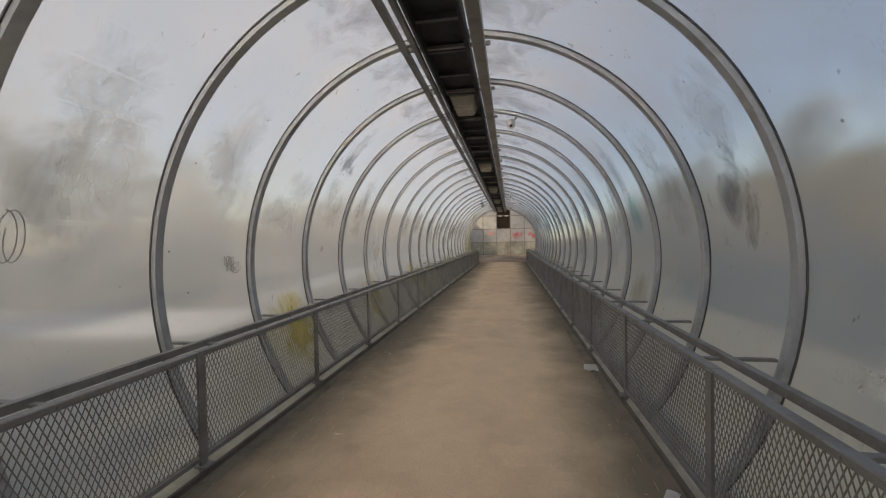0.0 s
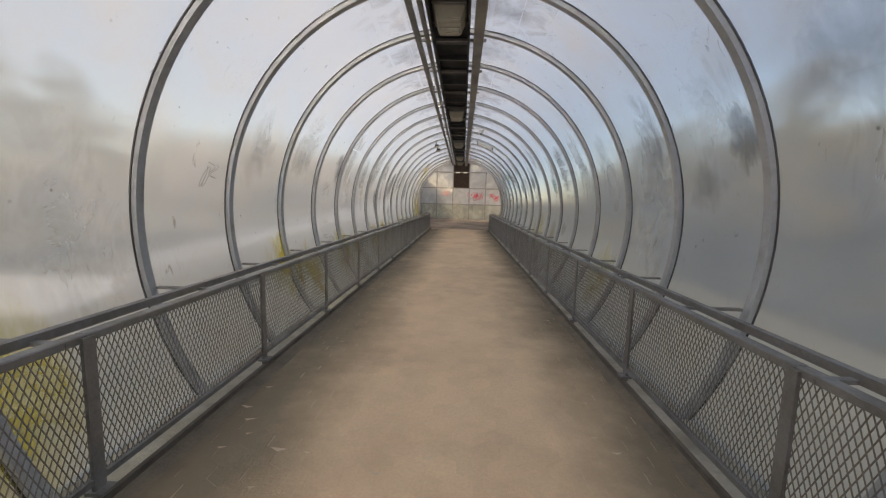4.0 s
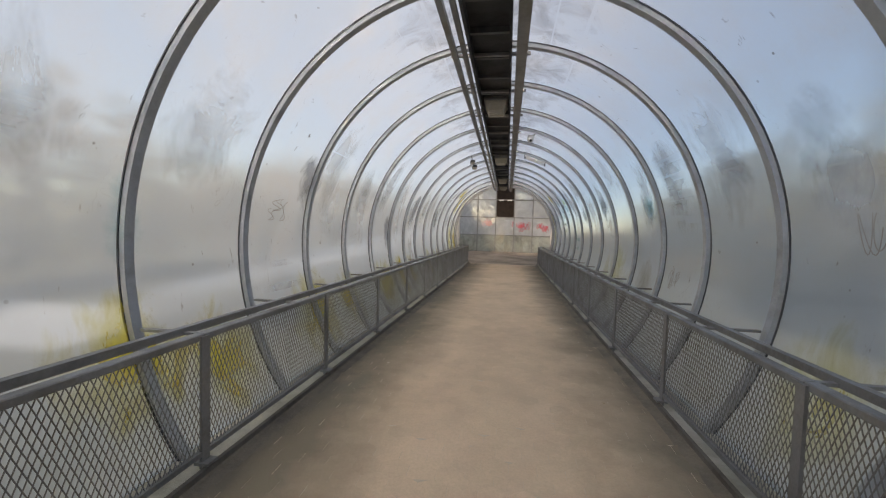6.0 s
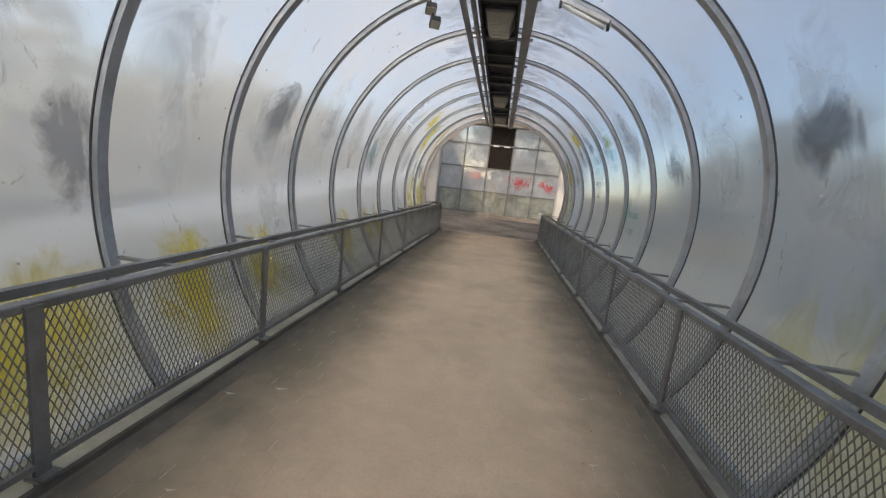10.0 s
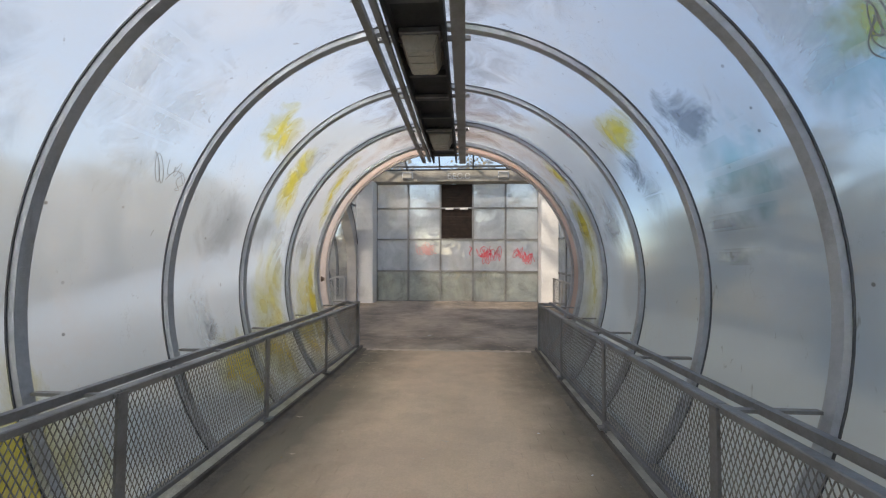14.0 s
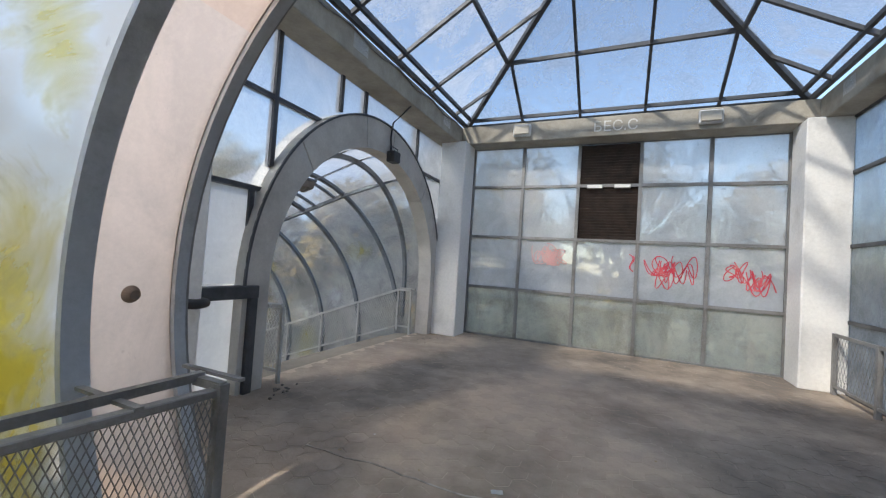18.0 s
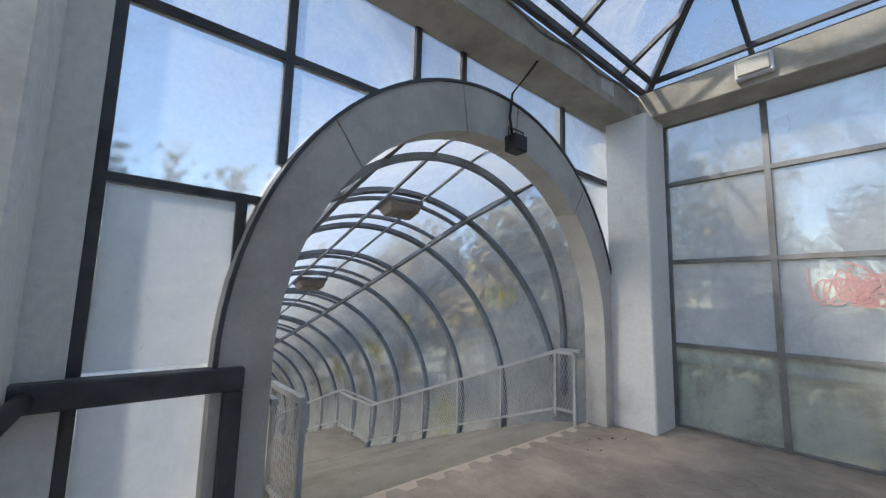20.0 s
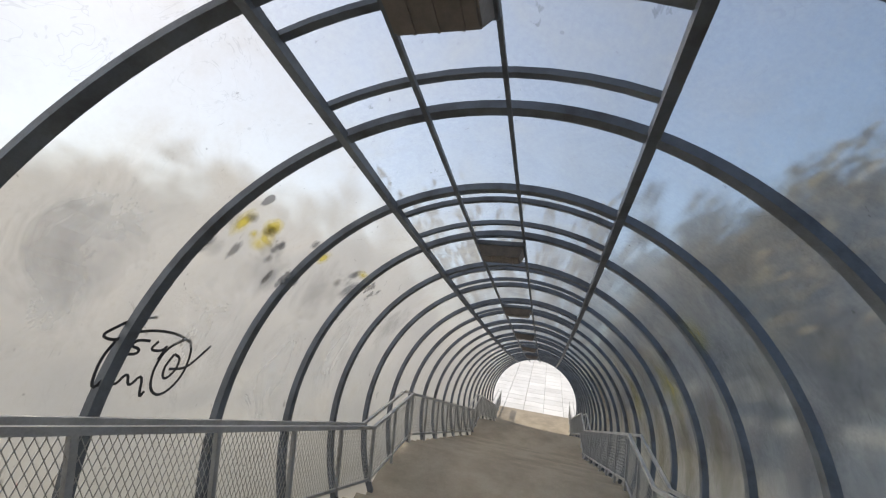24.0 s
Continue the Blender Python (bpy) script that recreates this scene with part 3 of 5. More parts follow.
for x0, nm in ((-3.75, "column_nw"), (3.12, "column_ne")):
    c = part(nm, boxed((x0, -0.78, -0.01), (x0 + 0.63, -0.15, 4.60), None, 0.02), WHITEWASH)
    tagged(c, "whitewashed square concrete corner column of the hall", "column", kind="structure")
for x0, nm in ((-3.75, "column_sw"), (3.12, "column_se")):
    c = part(nm, boxed((x0, -7.52, -0.01), (x0 + 0.63, -6.96, 4.60), None, 0.02), WHITEWASH)
    tagged(c, "whitewashed concrete corner pier beside the tube mouth", "column", kind="structure")
BEAM = surface("stained_concrete_beam", (0.46, 0.42, 0.35), (0.28, 0.25, 0.2), 0.85, 0, 1.5, 25, 0.42, 0.68, 0.3)
for nm, lo, hi in (("beam_north", (-3.9, -0.55, 4.58), (3.85, 0.06, 5.0)), ("beam_west", (-3.9, -7.6, 4.58), (-3.32, -0.55, 5.0)), ("beam_east", (3.36, -7.6, 4.58), (3.85, -0.55, 5.0)), ("beam_south", (-3.32, -7.6, 4.58), (3.36, -7.05, 5.0))):
    b = part(nm, boxed(lo, hi, None, 0.015), BEAM)
    tagged(b, "stained precast concrete beam under the glass roof", "beam", kind="structure")

# south wall round the tube mouth
bm = bmesh.new()
pts = arc(R_TUBE + 0.05, -FOOT, math.pi + FOOT, 40, Z_TUBE, -7.6)
outer = []
for x, y, z in pts:
    d = Vector((x, 0, z - Z_TUBE)).normalized()
    k = min(4.06 / max(abs(d.x), 1e-6), (3.7 / d.z) if d.z > 0 else (1.5 / max(-d.z, 1e-6)))
    outer.append((d.x * k, y, Z_TUBE + d.z * k))
vi, vo = [bm.verts.new(p) for p in pts], [bm.verts.new(p) for p in outer]
for i in range(len(pts) - 1):
    bm.faces.new((vi[i], vi[i + 1], vo[i + 1], vo[i]))
bmesh.ops.solidify(bm, geom=bm.faces[:], thickness=0.15)
south = part("hall_wall_south", bm, GLAZING)
tagged(south, "dirty glazed hall wall round the tube mouth", "wall", kind="structure")

# east wall
east = empty("wall_east", label="hall side wall glazed in tall dirty panes", category="wall", kind="structure")
EY = [-0.63 - 1.25 * k for k in range(6)]
EZ = (0.0, 1.17, 2.41, 3.63, 4.58)
for y in EY:
    part("mullion", boxed((3.72, y - 0.03, 0), (3.80, y + 0.03, 4.58)), DARK_STEEL, east)
for z in EZ:
    part("transom", boxed((3.723, -6.9, max(z - 0.03, 0)), (3.797, -0.63, z + 0.03)), DARK_STEEL, east)
for j in range(4):
    for k in range(5):
        part("pane", boxed((3.757, EY[k + 1] + 0.03, EZ[j] + 0.03), (3.763, EY[k] - 0.03, EZ[j + 1] - 0.03)), SIDE_GLASS, east)

for nm, lo, hi in (("wall_corner_nw", (-4.02, -0.17, 0), (-3.18, 0.06, 4.58)), ("wall_corner_ne", (3.18, -0.17, 0), (3.85, 0.06, 4.58)), ("wall_corner_sw", (-4.02, -7.36, 0), (-3.76, -6.76, 4.58)), ("wall_corner_se", (3.76, -7.6, 0), (3.85, -6.85, 4.58))):
    w = part(nm, boxed(lo, hi), WHITEWASH)
    tagged(w, "plain whitewashed wall strip closing the corner behind the column", "wall", kind="structure")

# west wall: concrete arch with glazing round it
AY, AZ, AR, AO = -3.33, 1.29, 2.34, 2.72
BR, BO = 2.34, 2.90


def leg_arc(r, h):
    """The arch's outline in (y, z): upright legs and an elliptic crown."""
    return [(AY + r, -0.02)] + [(AY + r * math.cos(math.pi * k / 46), AZ + h * math.sin(math.pi * k / 46)) for k in range(47)] + [(AY - r, -0.02)]


arch = empty("arch", label="weathered grey concrete arch in cast segments at the head of the stair tube", category="arch", kind="structure")
CUTS = (0, 13, 22, 27, 36, 48)
for n0, n1 in zip(CUTS, CUTS[1:]):
    inner, outer = leg_arc(AR, BR)[n0:n1 + 1], leg_arc(AO, BO)[n0:n1 + 1]
    for pp in (inner, outer):
        if n0:
            pp[0] = tuple(Vector(pp[0]).lerp(Vector(pp[1]), 0.05))
        if n1 < 48:
            pp[-1] = tuple(Vector(pp[-1]).lerp(Vector(pp[-2]), 0.05))
    bm = bmesh.new()
    va = [[bm.verts.new((x, y, z)) for y, z in pp] for x in (-3.72, -4.04) for pp in (inner, outer)]
    last = len(inner) - 1
    for i in range(last):
        for a, b in ((0, 1), (1, 3), (3, 2), (2, 0)):
            bm.faces.new((va[a][i], va[a][i + 1], va[b][i + 1], va[b][i]))
    for i in (0, last):
        bm.faces.new((va[0][i], va[1][i], va[3][i], va[2][i]))
    bmesh.ops.recalc_face_normals(bm, faces=bm.faces[:])
    part("segment", bm, CONCRETE, arch)
bm = bmesh.new()
va = [[bm.verts.new((x, y, z)) for y, z in leg_arc(AR + d, BR + d)] for x in (-3.735, -4.03) for d in (0.015, 0.36)]
for i in range(48):
    for a, b in ((0, 1), (1, 3), (3, 2), (2, 0)):
        bm.faces.new((va[a][i], va[a][i + 1], va[b][i + 1], va[b][i]))
bmesh.ops.recalc_face_normals(bm, faces=bm.faces[:])
part("core", bm, BEAM, arch, "dark mortar in the joints")
rim = [(-3.715, y, z) for y, z in leg_arc(AO - 0.015, BO - 0.015)[1:-1]]
part("rim_strip", sweep(bmesh.new(), rim, 0.03, 0.03, up=lambda i: (1, 0, 0)), DARK_STEEL, arch, "dark sealing strip")
west = empty("wall_west", label="hall side wall glazed round the concrete arch", category="wall", kind="structure")
for y, z0 in ((-6.73, 0.0), (-5.93, 0.0), (-5.67, 2.8), (-4.4, 4.0), (-3.76, 4.1), (-1.8, 3.6)):
    top = 2.45 if y == -5.93 else 4.58
    part("mullion", boxed((-3.92, y - 0.035, z0), (-3.84, y + 0.035, top)), DARK_STEEL, west)
for z in (2.48, 3.70):
    dy = AO * math.sqrt(1 - ((z - AZ) / BO) ** 2)
    part("transom", boxed((-3.917, -6.76, z - 0.03), (-3.843, AY - dy + 0.02, z + 0.03)), DARK_STEEL, west)
    part("transom", boxed((-3.917, AY + dy - 0.02, z - 0.03), (-3.843, -0.5, z + 0.03)), DARK_STEEL, west)
bm = bmesh.new()
ev, ov = [], []
for i in range(49):
    a = -0.4 + (math.pi + 0.8) * i / 48
    d = Vector((AO * math.cos(a), BO * math.sin(a))) * 0.99
    k = min((AY + 6.76) / max(-d.x, 1e-6) if d.x < 0 else (-0.2 - AY) / max(d.x, 1e-6), (4.58 - AZ) / d.y if d.y > 0 else AZ / max(-d.y, 1e-6))
    k = max(k, 1.005)
    ev.append(bm.verts.new((-3.88, AY + d.x, AZ + d.y)))
    ov.append(bm.verts.new((-3.88, AY + k * d.x, AZ + k * d.y)))
for i in range(48):
    bm.faces.new((ev[i], ev[i + 1], ov[i + 1], ov[i]))
part("pane", bm, SIDE_GLASS, west)
for z0, z1 in ((0.03, 1.13), (1.30, 2.44)):
    part("pane", boxed((-3.872, -6.69, z0), (-3.866, -5.97, z1)), MILK_GLASS, west, "whitened milky pane")

# roof
roof = empty("roof", label="hipped glass roof on dark steel bars", category="roof", kind="structure")
RX, RY0, RY1, RZ, RS = 3.28, -7.2, -0.36, 5.05, 0.60
apex_z = RZ + RX * RS
A1, A0 = Vector((0, RY1 - RX, apex_z)), Vector((0, RY0 + RX, apex_z))
C = [Vector((-RX, RY1, RZ)), Vector((RX, RY1, RZ)), Vector((RX, RY0, RZ)), Vector((-RX, RY0, RZ))]


def bar(a, b, w=0.07, h=0.09, mat=None, nm="roof_bar", parent=None):
    bm = bmesh.new()
    d = (Vector(b) - Vector(a)).normalized()
    sweep(bm, [a, b], w, h, up=lambda i: (0, 0, 1) if abs(d.z) < 0.95 else (0, 1, 0))
    return part(nm, bm, mat or DARK_STEEL, parent or roof)


for a, b in ((C[0], A1), (C[1], A1), (C[2], A0), (C[3], A0), (A0, A1)):
    bar(a, b, 0.09, 0.11)
for a, b in zip(C, C[1:] + C[:1]):
    bar(a, b)
for f in (0.05, 0.40, 0.77):
    L = [c.lerp(a, f) for c, a in zip(C, (A1, A1, A0, A0))]
    for a, b in zip(L, L[1:] + L[:1]):
        bar(a, b, 0.06, 0.07)


def roof_z(x, y):
    return RZ + RS * min(RX - abs(x), RY1 - y, y - RY0)


for i in range(4):
    x = P * (i - 1.5)
    d = RX - abs(x)
    bar((x, RY1, RZ), (x, RY1 - d, roof_z(x, RY1 - d)), 0.055, 0.06)
    bar((x, RY0, RZ), (x, RY0 + d, roof_z(x, RY0 + d)), 0.055, 0.06)
y = RY0 + 0.86
while y < RY1 - 0.5:
    d = min(RX, RY1 - y, y - RY0)
    for sx in (-1, 1):
        bar((sx * RX, y, RZ), (sx * (RX - d), y, RZ + RS * d), 0.055, 0.06)
    y += 1.28
ROOFGLASS = sheet_material("roof_glass", (0.50, 0.54, 0.58), 0.72, (0.50, 0.50, 0.49), blur=0.14, direct=0.85, marks=0.3)
for vs in ((C[0], C[1], A1), (C[2], C[3], A0), (C[3], C[0], A1, A0), (C[1], C[2], A0, A1)):
    bm = bmesh.new()
    bm.faces.new([bm.verts.new(v + Vector((0, 0, 0.05))) for v in vs])
    part("glass_slope", bm, ROOFGLASS, roof)

# ---- stair tube ----
SGAP, S_R = 1.115, 2.45
HEAD, AXIS_Y = -4.05, -3.335


def axis_z(u):
    """Height of the tube's axis u metres from the arch; it flattens a little towards the ground."""
    return 1.25 - 0.337 * u + 0.0018 * u * u


def stair_at(u, x=0.0, z=0.0):
    """A pose on the stair tube's axis, looking down the tube; x to its right, z up from the axis."""
    a = math.degrees(math.atan(-0.337 + 0.0036 * u))
    return pose(HEAD - u, AXIS_Y, axis_z(u), a, 0, 90) @ Matrix.Translation((x, 0, z))


S_FOOT = math.asin(1.75 / S_R)
stair_shell = empty("stair_tube_wall", label="milky polycarbonate stair tube in curved sheets on dark steel rings", category="wall", kind="structure")
SR = [0.68 + k * SGAP for k in range(22)]
rm = part("ring", ring_mesh(S_R - 0.03, 0.085, 0.07, -S_FOOT, math.pi + S_FOOT, 72, 0.0), STAIR_STEEL, stair_shell, m=stair_at(SR[0]))
lin = [(-4.40, y, z - 0.10) for y, z in leg_arc(AR - 0.02, BR)]
part("liner", sweep(bmesh.new(), lin, 0.09, 0.07, up=lambda i: (1, 0, 0)), STAIR_STEEL, stair_shell)
for u in SR[1:]:
    share("ring", rm.data, stair_shell, stair_at(u))
sm = {}
for n, u in enumerate([q + SGAP / 2 for q in SR[:-1]]):
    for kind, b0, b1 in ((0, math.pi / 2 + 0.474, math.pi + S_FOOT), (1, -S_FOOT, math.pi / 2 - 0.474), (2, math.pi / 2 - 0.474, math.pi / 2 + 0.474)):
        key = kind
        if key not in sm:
            sm[key] = part("sheet", sheet_bm(S_R + 0.012, SGAP * 1.075, b0, b1, 16, 0.0), (SHEET_SUNLIT, SHEET_GREY, SHEET_CLEAR)[kind], stair_shell, m=stair_at(u)).data
        else:
            share("sheet", sm[key], stair_shell, stair_at(u))
# the first bay runs from the arch to the first ring
head = leg_arc(AR + 0.01, BR + 0.01)
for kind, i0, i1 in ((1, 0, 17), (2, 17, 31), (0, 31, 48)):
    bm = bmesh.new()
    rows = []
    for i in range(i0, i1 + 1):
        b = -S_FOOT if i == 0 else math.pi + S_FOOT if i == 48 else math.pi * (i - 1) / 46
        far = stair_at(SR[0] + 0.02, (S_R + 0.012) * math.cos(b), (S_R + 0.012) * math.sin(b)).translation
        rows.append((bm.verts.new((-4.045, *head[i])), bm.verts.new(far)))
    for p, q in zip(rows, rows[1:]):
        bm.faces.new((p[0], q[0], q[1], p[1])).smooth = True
    part("sheet", bm, (SHEET_SUNLIT, SHEET_GREY, SHEET_CLEAR)[kind], stair_shell)
for ph, w in ((-0.474, 0.07), (0.474, 0.07), (-0.18, 0.035), (0.08, 0.03)):
    r = S_R - 0.05 - (0.10 if w < 0.05 else 0)
    pts = [(-4.03, AY + (AR + 0.05) * math.sin(ph), AZ + (BR + 0.05) * math.cos(ph))] + [stair_at(u, r * math.sin(ph), r * math.cos(ph)).translation for u in SR[::2] + SR[-1:]]
    part("purlin" if w > 0.05 else "conduit", sweep(bmesh.new(), pts, w, w), STAIR_STEEL, stair_shell)
# thin glazing arcs in every second bay of the crown
g0 = None
for k in range(0, 21, 2):
    for f in (0.22, 0.72):
        m = stair_at(SR[k] + SGAP * f)
        if g0 is None:
            g0 = part("glazing_bar", ring_mesh(S_R - 0.02, 0.05, 0.05, math.pi / 2 - 0.465, math.pi / 2 + 0.465, 10, 0.0), STAIR_STEEL, stair_shell, m=m)
        else:
            share("glazing_bar", g0.data, stair_shell, m)

# flights and landings, in plan distance from the arch
stair = empty("stairs", label="worn concrete stairs in long flights with landings, dusty treads", category="stairs", kind="structure")
PROFILE = [(0.0, 0.0)]


def tread(u0, u1, z):
    part("step" if u1 - u0 < 1 else "landing", boxed((HEAD - u1, AXIS_Y - 2.2, z - 0.45), (HEAD - u0, AXIS_Y + 2.2, z)), STAIR, stair)


tread(0.02, 0.35, -0.015)
u, z = 0.35, 0.0
PROFILE.append((u, z))
for end, level, land in ((5.9, -2.02, 1.9), (15.6, -4.88, 1.9), (23.0, -7.02, 3.0)):
    n = max(2, round((z - level) / 0.155))
    for k in range(n):
        z0 = z - (z - level) * (k + 1) / n
        tread(u + (end - u) * k / n, u + (end - u) * (k + 1) / n + 0.02, z0)
    u, z = end, level
    PROFILE.append((u, z))
    tread(u, u + land, z - 0.004)
    u += land
    PROFILE.append((u, z))
FOOT_U, FOOT_Z = u, z


for sy, nm in ((-1, "south"), (1, "north")):
    yy, top = AXIS_Y + sy * 2.1, 1.0
    rl = empty("stair_railing", label="pale grey steel stair railing with mesh that kinks at each landing", category="railing", group="stair railings")
    line = [(-0.35 if sy < 0 else 0.02, 0.0)] + PROFILE[1:]
    kinks = [(HEAD - a, yy, b) for a, b in line]
    for dz, w, h, nm2 in ((top, 0.05, 0.05, "top_bar"), (0.16, 0.03, 0.04, "bottom_bar")):
        part(nm2, sweep(bmesh.new(), [(a, b, c + dz) for a, b, c in kinks], w, h), SUNLIT_RAIL, rl)
    part("handrail", sweep(bmesh.new(), [(a, b + sy * 0.2, c + top + 0.02) for a, b, c in kinks], 0.045, 0.045), SUNLIT_RAIL, rl)
    pm = None
    for (ua, za), (ub, zb) in zip(line, line[1:]):
        n = max(1, round((ub - ua) / 1.13))
        w = (ub - ua) / n
        for q in range(n):
            uu = ua + w * q
            m = Matrix.Translation((HEAD - uu, yy, za + (zb - za) * q / n))
            if pm is None:
                pm = part("post", boxed((-0.022, -0.022, -0.05), (0.022, 0.022, top - 0.01)), SUNLIT_RAIL, rl, m=m)
            else:
                share("post", pm.data, rl, m)
            bm = mesh_panel_bm(w, 0.18, top - 0.02, 0.055)
            bmesh.ops.transform(bm, verts=bm.verts[:], matrix=Matrix(((0, -1, 0, 0), (1, 0, 0, 0), (0, (zb - za) / (ub - ua), 1, 0), (0, 0, 0, 1))))
            part("mesh", bm, SUNLIT_RAIL, rl, "expanded metal mesh", m)


# ---- trees and the plaza outside ----
def tree_meshes(seed, height, spread):
    """A trunk with limbs, and a crown of leaf clumps, as two meshes."""
    rnd = random.Random(seed)
    bm = bmesh.new()
    base = height * 0.3

    def limb(a, b, r0, r1):
        n = 6
        d = (b - a).normalized()
        q = d.cross(Vector((0.3, 0.9, 0.1))).normalized()
        w = d.cross(q)
        v = [[bm.verts.new(p + (q * math.cos(k * math.tau / n) + w * math.sin(k * math.tau / n)) * r) for k in range(n)] for p, r in ((a, r0), (b, r1))]
        for k in range(n):
            bm.faces.new((v[0][k], v[0][(k + 1) % n], v[1][(k + 1) % n], v[1][k]))

    limb(Vector((0, 0, -0.3)), Vector((0.1, 0, height * 0.62)), height * 0.02, height * 0.009)
    lumps = []
    for k in range(11):
        a = k * 2.4 + rnd.uniform(-0.4, 0.4)
        z0 = rnd.uniform(base, height * 0.6)
        tip = Vector((math.cos(a) * spread * rnd.uniform(0.35, 0.85), math.sin(a) * spread * rnd.uniform(0.35, 0.85), z0 + rnd.uniform(0.1, 0.32) * height))
        limb(Vector((0.1 * z0 / height, 0, z0)), tip, height * 0.007, height * 0.002)
        lumps.append((tip, spread * rnd.uniform(0.32, 0.5)))
    lumps.append((Vector((0, 0, height * 0.84)), spread * 0.45))
    trunk = bpy.data.meshes.new("trunk")
    bm.to_mesh(trunk)
    bm.free()
    trunk.materials.append(BARK)
    verts, faces = [], []
    for c, r in lumps:
        for _ in range(300):
            d = Vector((rnd.gauss(0, 1), rnd.gauss(0, 1), rnd.gauss(0, 0.9))).normalized() * r * rnd.uniform(0.35, 1.1) ** 0.7
            p = c + d
            n = Vector((rnd.gauss(0, 1), rnd.gauss(0, 1), rnd.gauss(0, 1))).normalized()
            u = n.orthogonal().normalized() * rnd.uniform(0.12, 0.27)
            w = n.cross(u).normalized() * rnd.uniform(0.10, 0.2)
            b = len(verts)
            verts += [tuple(p + u), tuple(p + w * 0.9 + n * 0.05), tuple(p - u), tuple(p - w)]
            faces.append((b, b + 1, b + 2, b + 3))
    crown = bpy.data.meshes.new("crown")
    crown.from_pydata(verts, [], faces)
    crown.materials.append(LEAF)
    return trunk, crown


KINDS = [tree_meshes(11, 17.0, 4.6), tree_meshes(23, 14.5, 4.0), tree_meshes(37, 19.0, 5.2)]
rt = random.Random(5)
spots = []
for k in range(15):
    spots.append((-24 - rt.uniform(0, 9), -94 + k * 4.6 + rt.uniform(-1.5, 1.5)))
    spots.append((25 + rt.uniform(0, 9), -70 + k * 5.4 + rt.uniform(-1.5, 1.5)))
for k in range(9):
    spots.append((-9 - k * 4.4 + rt.uniform(-1, 1), (18 if k < 3 else 11) + rt.uniform(0, 4), 0)[:2])
for k in range(9):
    spots.append((-14 - k * 2.8 + rt.uniform(-1, 1), 11.0 + rt.uniform(0, 2.5), 0)[:2])
for k in range(6):
    spots.append((-20 - k * 6.5 + rt.uniform(-1, 1), -46 - rt.uniform(0, 6), 0)[:2])
for k in range(5):
    spots.append((-16 + k * 8.5, 24 + rt.uniform(0, 6)))
for i, (x, y) in enumerate(spots):
    t = empty("tree", Matrix.Translation((x, y, GROUND_Z)) @ pose(0, 0, 0, 0, 0, rt.uniform(0, 360)) @ Matrix.Scale(rt.uniform(0.92, 1.14), 4), label="broadleaf tree with yellowing autumn crown beyond the tube", category="tree", group="trees round the footbridge")
    tr, cr = KINDS[i % 3]
    new("trunk", tr).parent = t
    new("crown", cr).parent = t

# undergrowth that closes the view under the crowns
verts, faces = [], []
rb = random.Random(19)
for x0, y0, x1, y1, n, h in ((-40, -120, -40, -34, 15000, 25.0), (-40, -34, -95, -44, 7000, 22.0), (-62, -44, -66, 30, 9000, 33.0), (40, -110, 40, 40, 22000, 26.0), (-36, 33, 39, 38, 4500, 11.5), (-130, -34, -75, -30, 2600, 13.5)):
    for _ in range(n):
        f = rb.random()
        p = Vector((x0 + (x1 - x0) * f + rb.gauss(0, 1.2), y0 + (y1 - y0) * f + rb.gauss(0, 1.2), GROUND_Z + h * rb.random() ** 0.8 * (0.72 + 0.16 * math.sin(f * 57) + 0.12 * math.sin(f * 141 + 2))))
        nn = Vector((rb.gauss(0, 1), rb.gauss(0, 1), rb.gauss(0, 1))).normalized()
        q = nn.orthogonal().normalized() * rb.uniform(0.4, 0.9)
        w = nn.cross(q).normalized() * rb.uniform(0.3, 0.6)
        b = len(verts)
        verts += [tuple(p + q), tuple(p + w), tuple(p - q), tuple(p - w)]
        faces.append((b, b + 1, b + 2, b + 3))
sh = from_lists("woodland", verts, faces, LEAF)
tagged(sh, "dense belt of autumn woodland beyond the tube", "woodland", kind="stuff")

PX0 = HEAD - FOOT_U - 0.2
plaza = empty("plaza_pavement", label="pale concrete slab paving at the foot of the stairs", category="pavement", kind="structure")
verts, faces = [], []
for i in range(60):
    for j in range(4, 14):
        x1, y0 = PX0 - i * 1.0, -14.0 + j * 1.25
        if y0 > 0.5 + i * 0.02:
            continue
        b = len(verts)
        z = GROUND_Z + 0.06 + random.uniform(-0.004, 0.004)
        for dx, dy, dz in ((0.02, 0.02, 0), (0.98, 0.02, 0), (0.98, 1.23, 0), (0.02, 1.23, 0), (0.0, 0.0, -0.05), (1.0, 0.0, -0.05), (1.0, 1.25, -0.05), (0.0, 1.25, -0.05)):
            verts.append((x1 - dx, y0 + dy, z + dz))
        faces += [(b, b + 3, b + 2, b + 1)] + [(b + k, b + (k + 1) % 4, b + 4 + (k + 1) % 4, b + 4 + k) for k in range(4)]
sl = from_lists("slabs", verts, faces, PLAZA, plaza)
tagged(sl, "pale concrete slabs", kind="stuff")

# ---- lamps and fittings of the tube ----
LAMP_GLASS = surface("yellowed_lamp_glass", (0.50, 0.46, 0.38), (0.36, 0.32, 0.26), 0.35, 0, 4, 30)
WHITE_PLASTIC = surface("white_plastic", (0.75, 0.75, 0.73), (0.6, 0.58, 0.55), 0.4, 0, 5, 40)
BLACK_PLASTIC = surface("black_plastic", (0.03, 0.03, 0.032), (0.05, 0.05, 0.05), 0.5, 0, 5, 40)
TUBE_GLASS = surface("white_tube_glass", (0.85, 0.85, 0.82), (0.8, 0.78, 0.72), 0.25, 0, 5, 40)


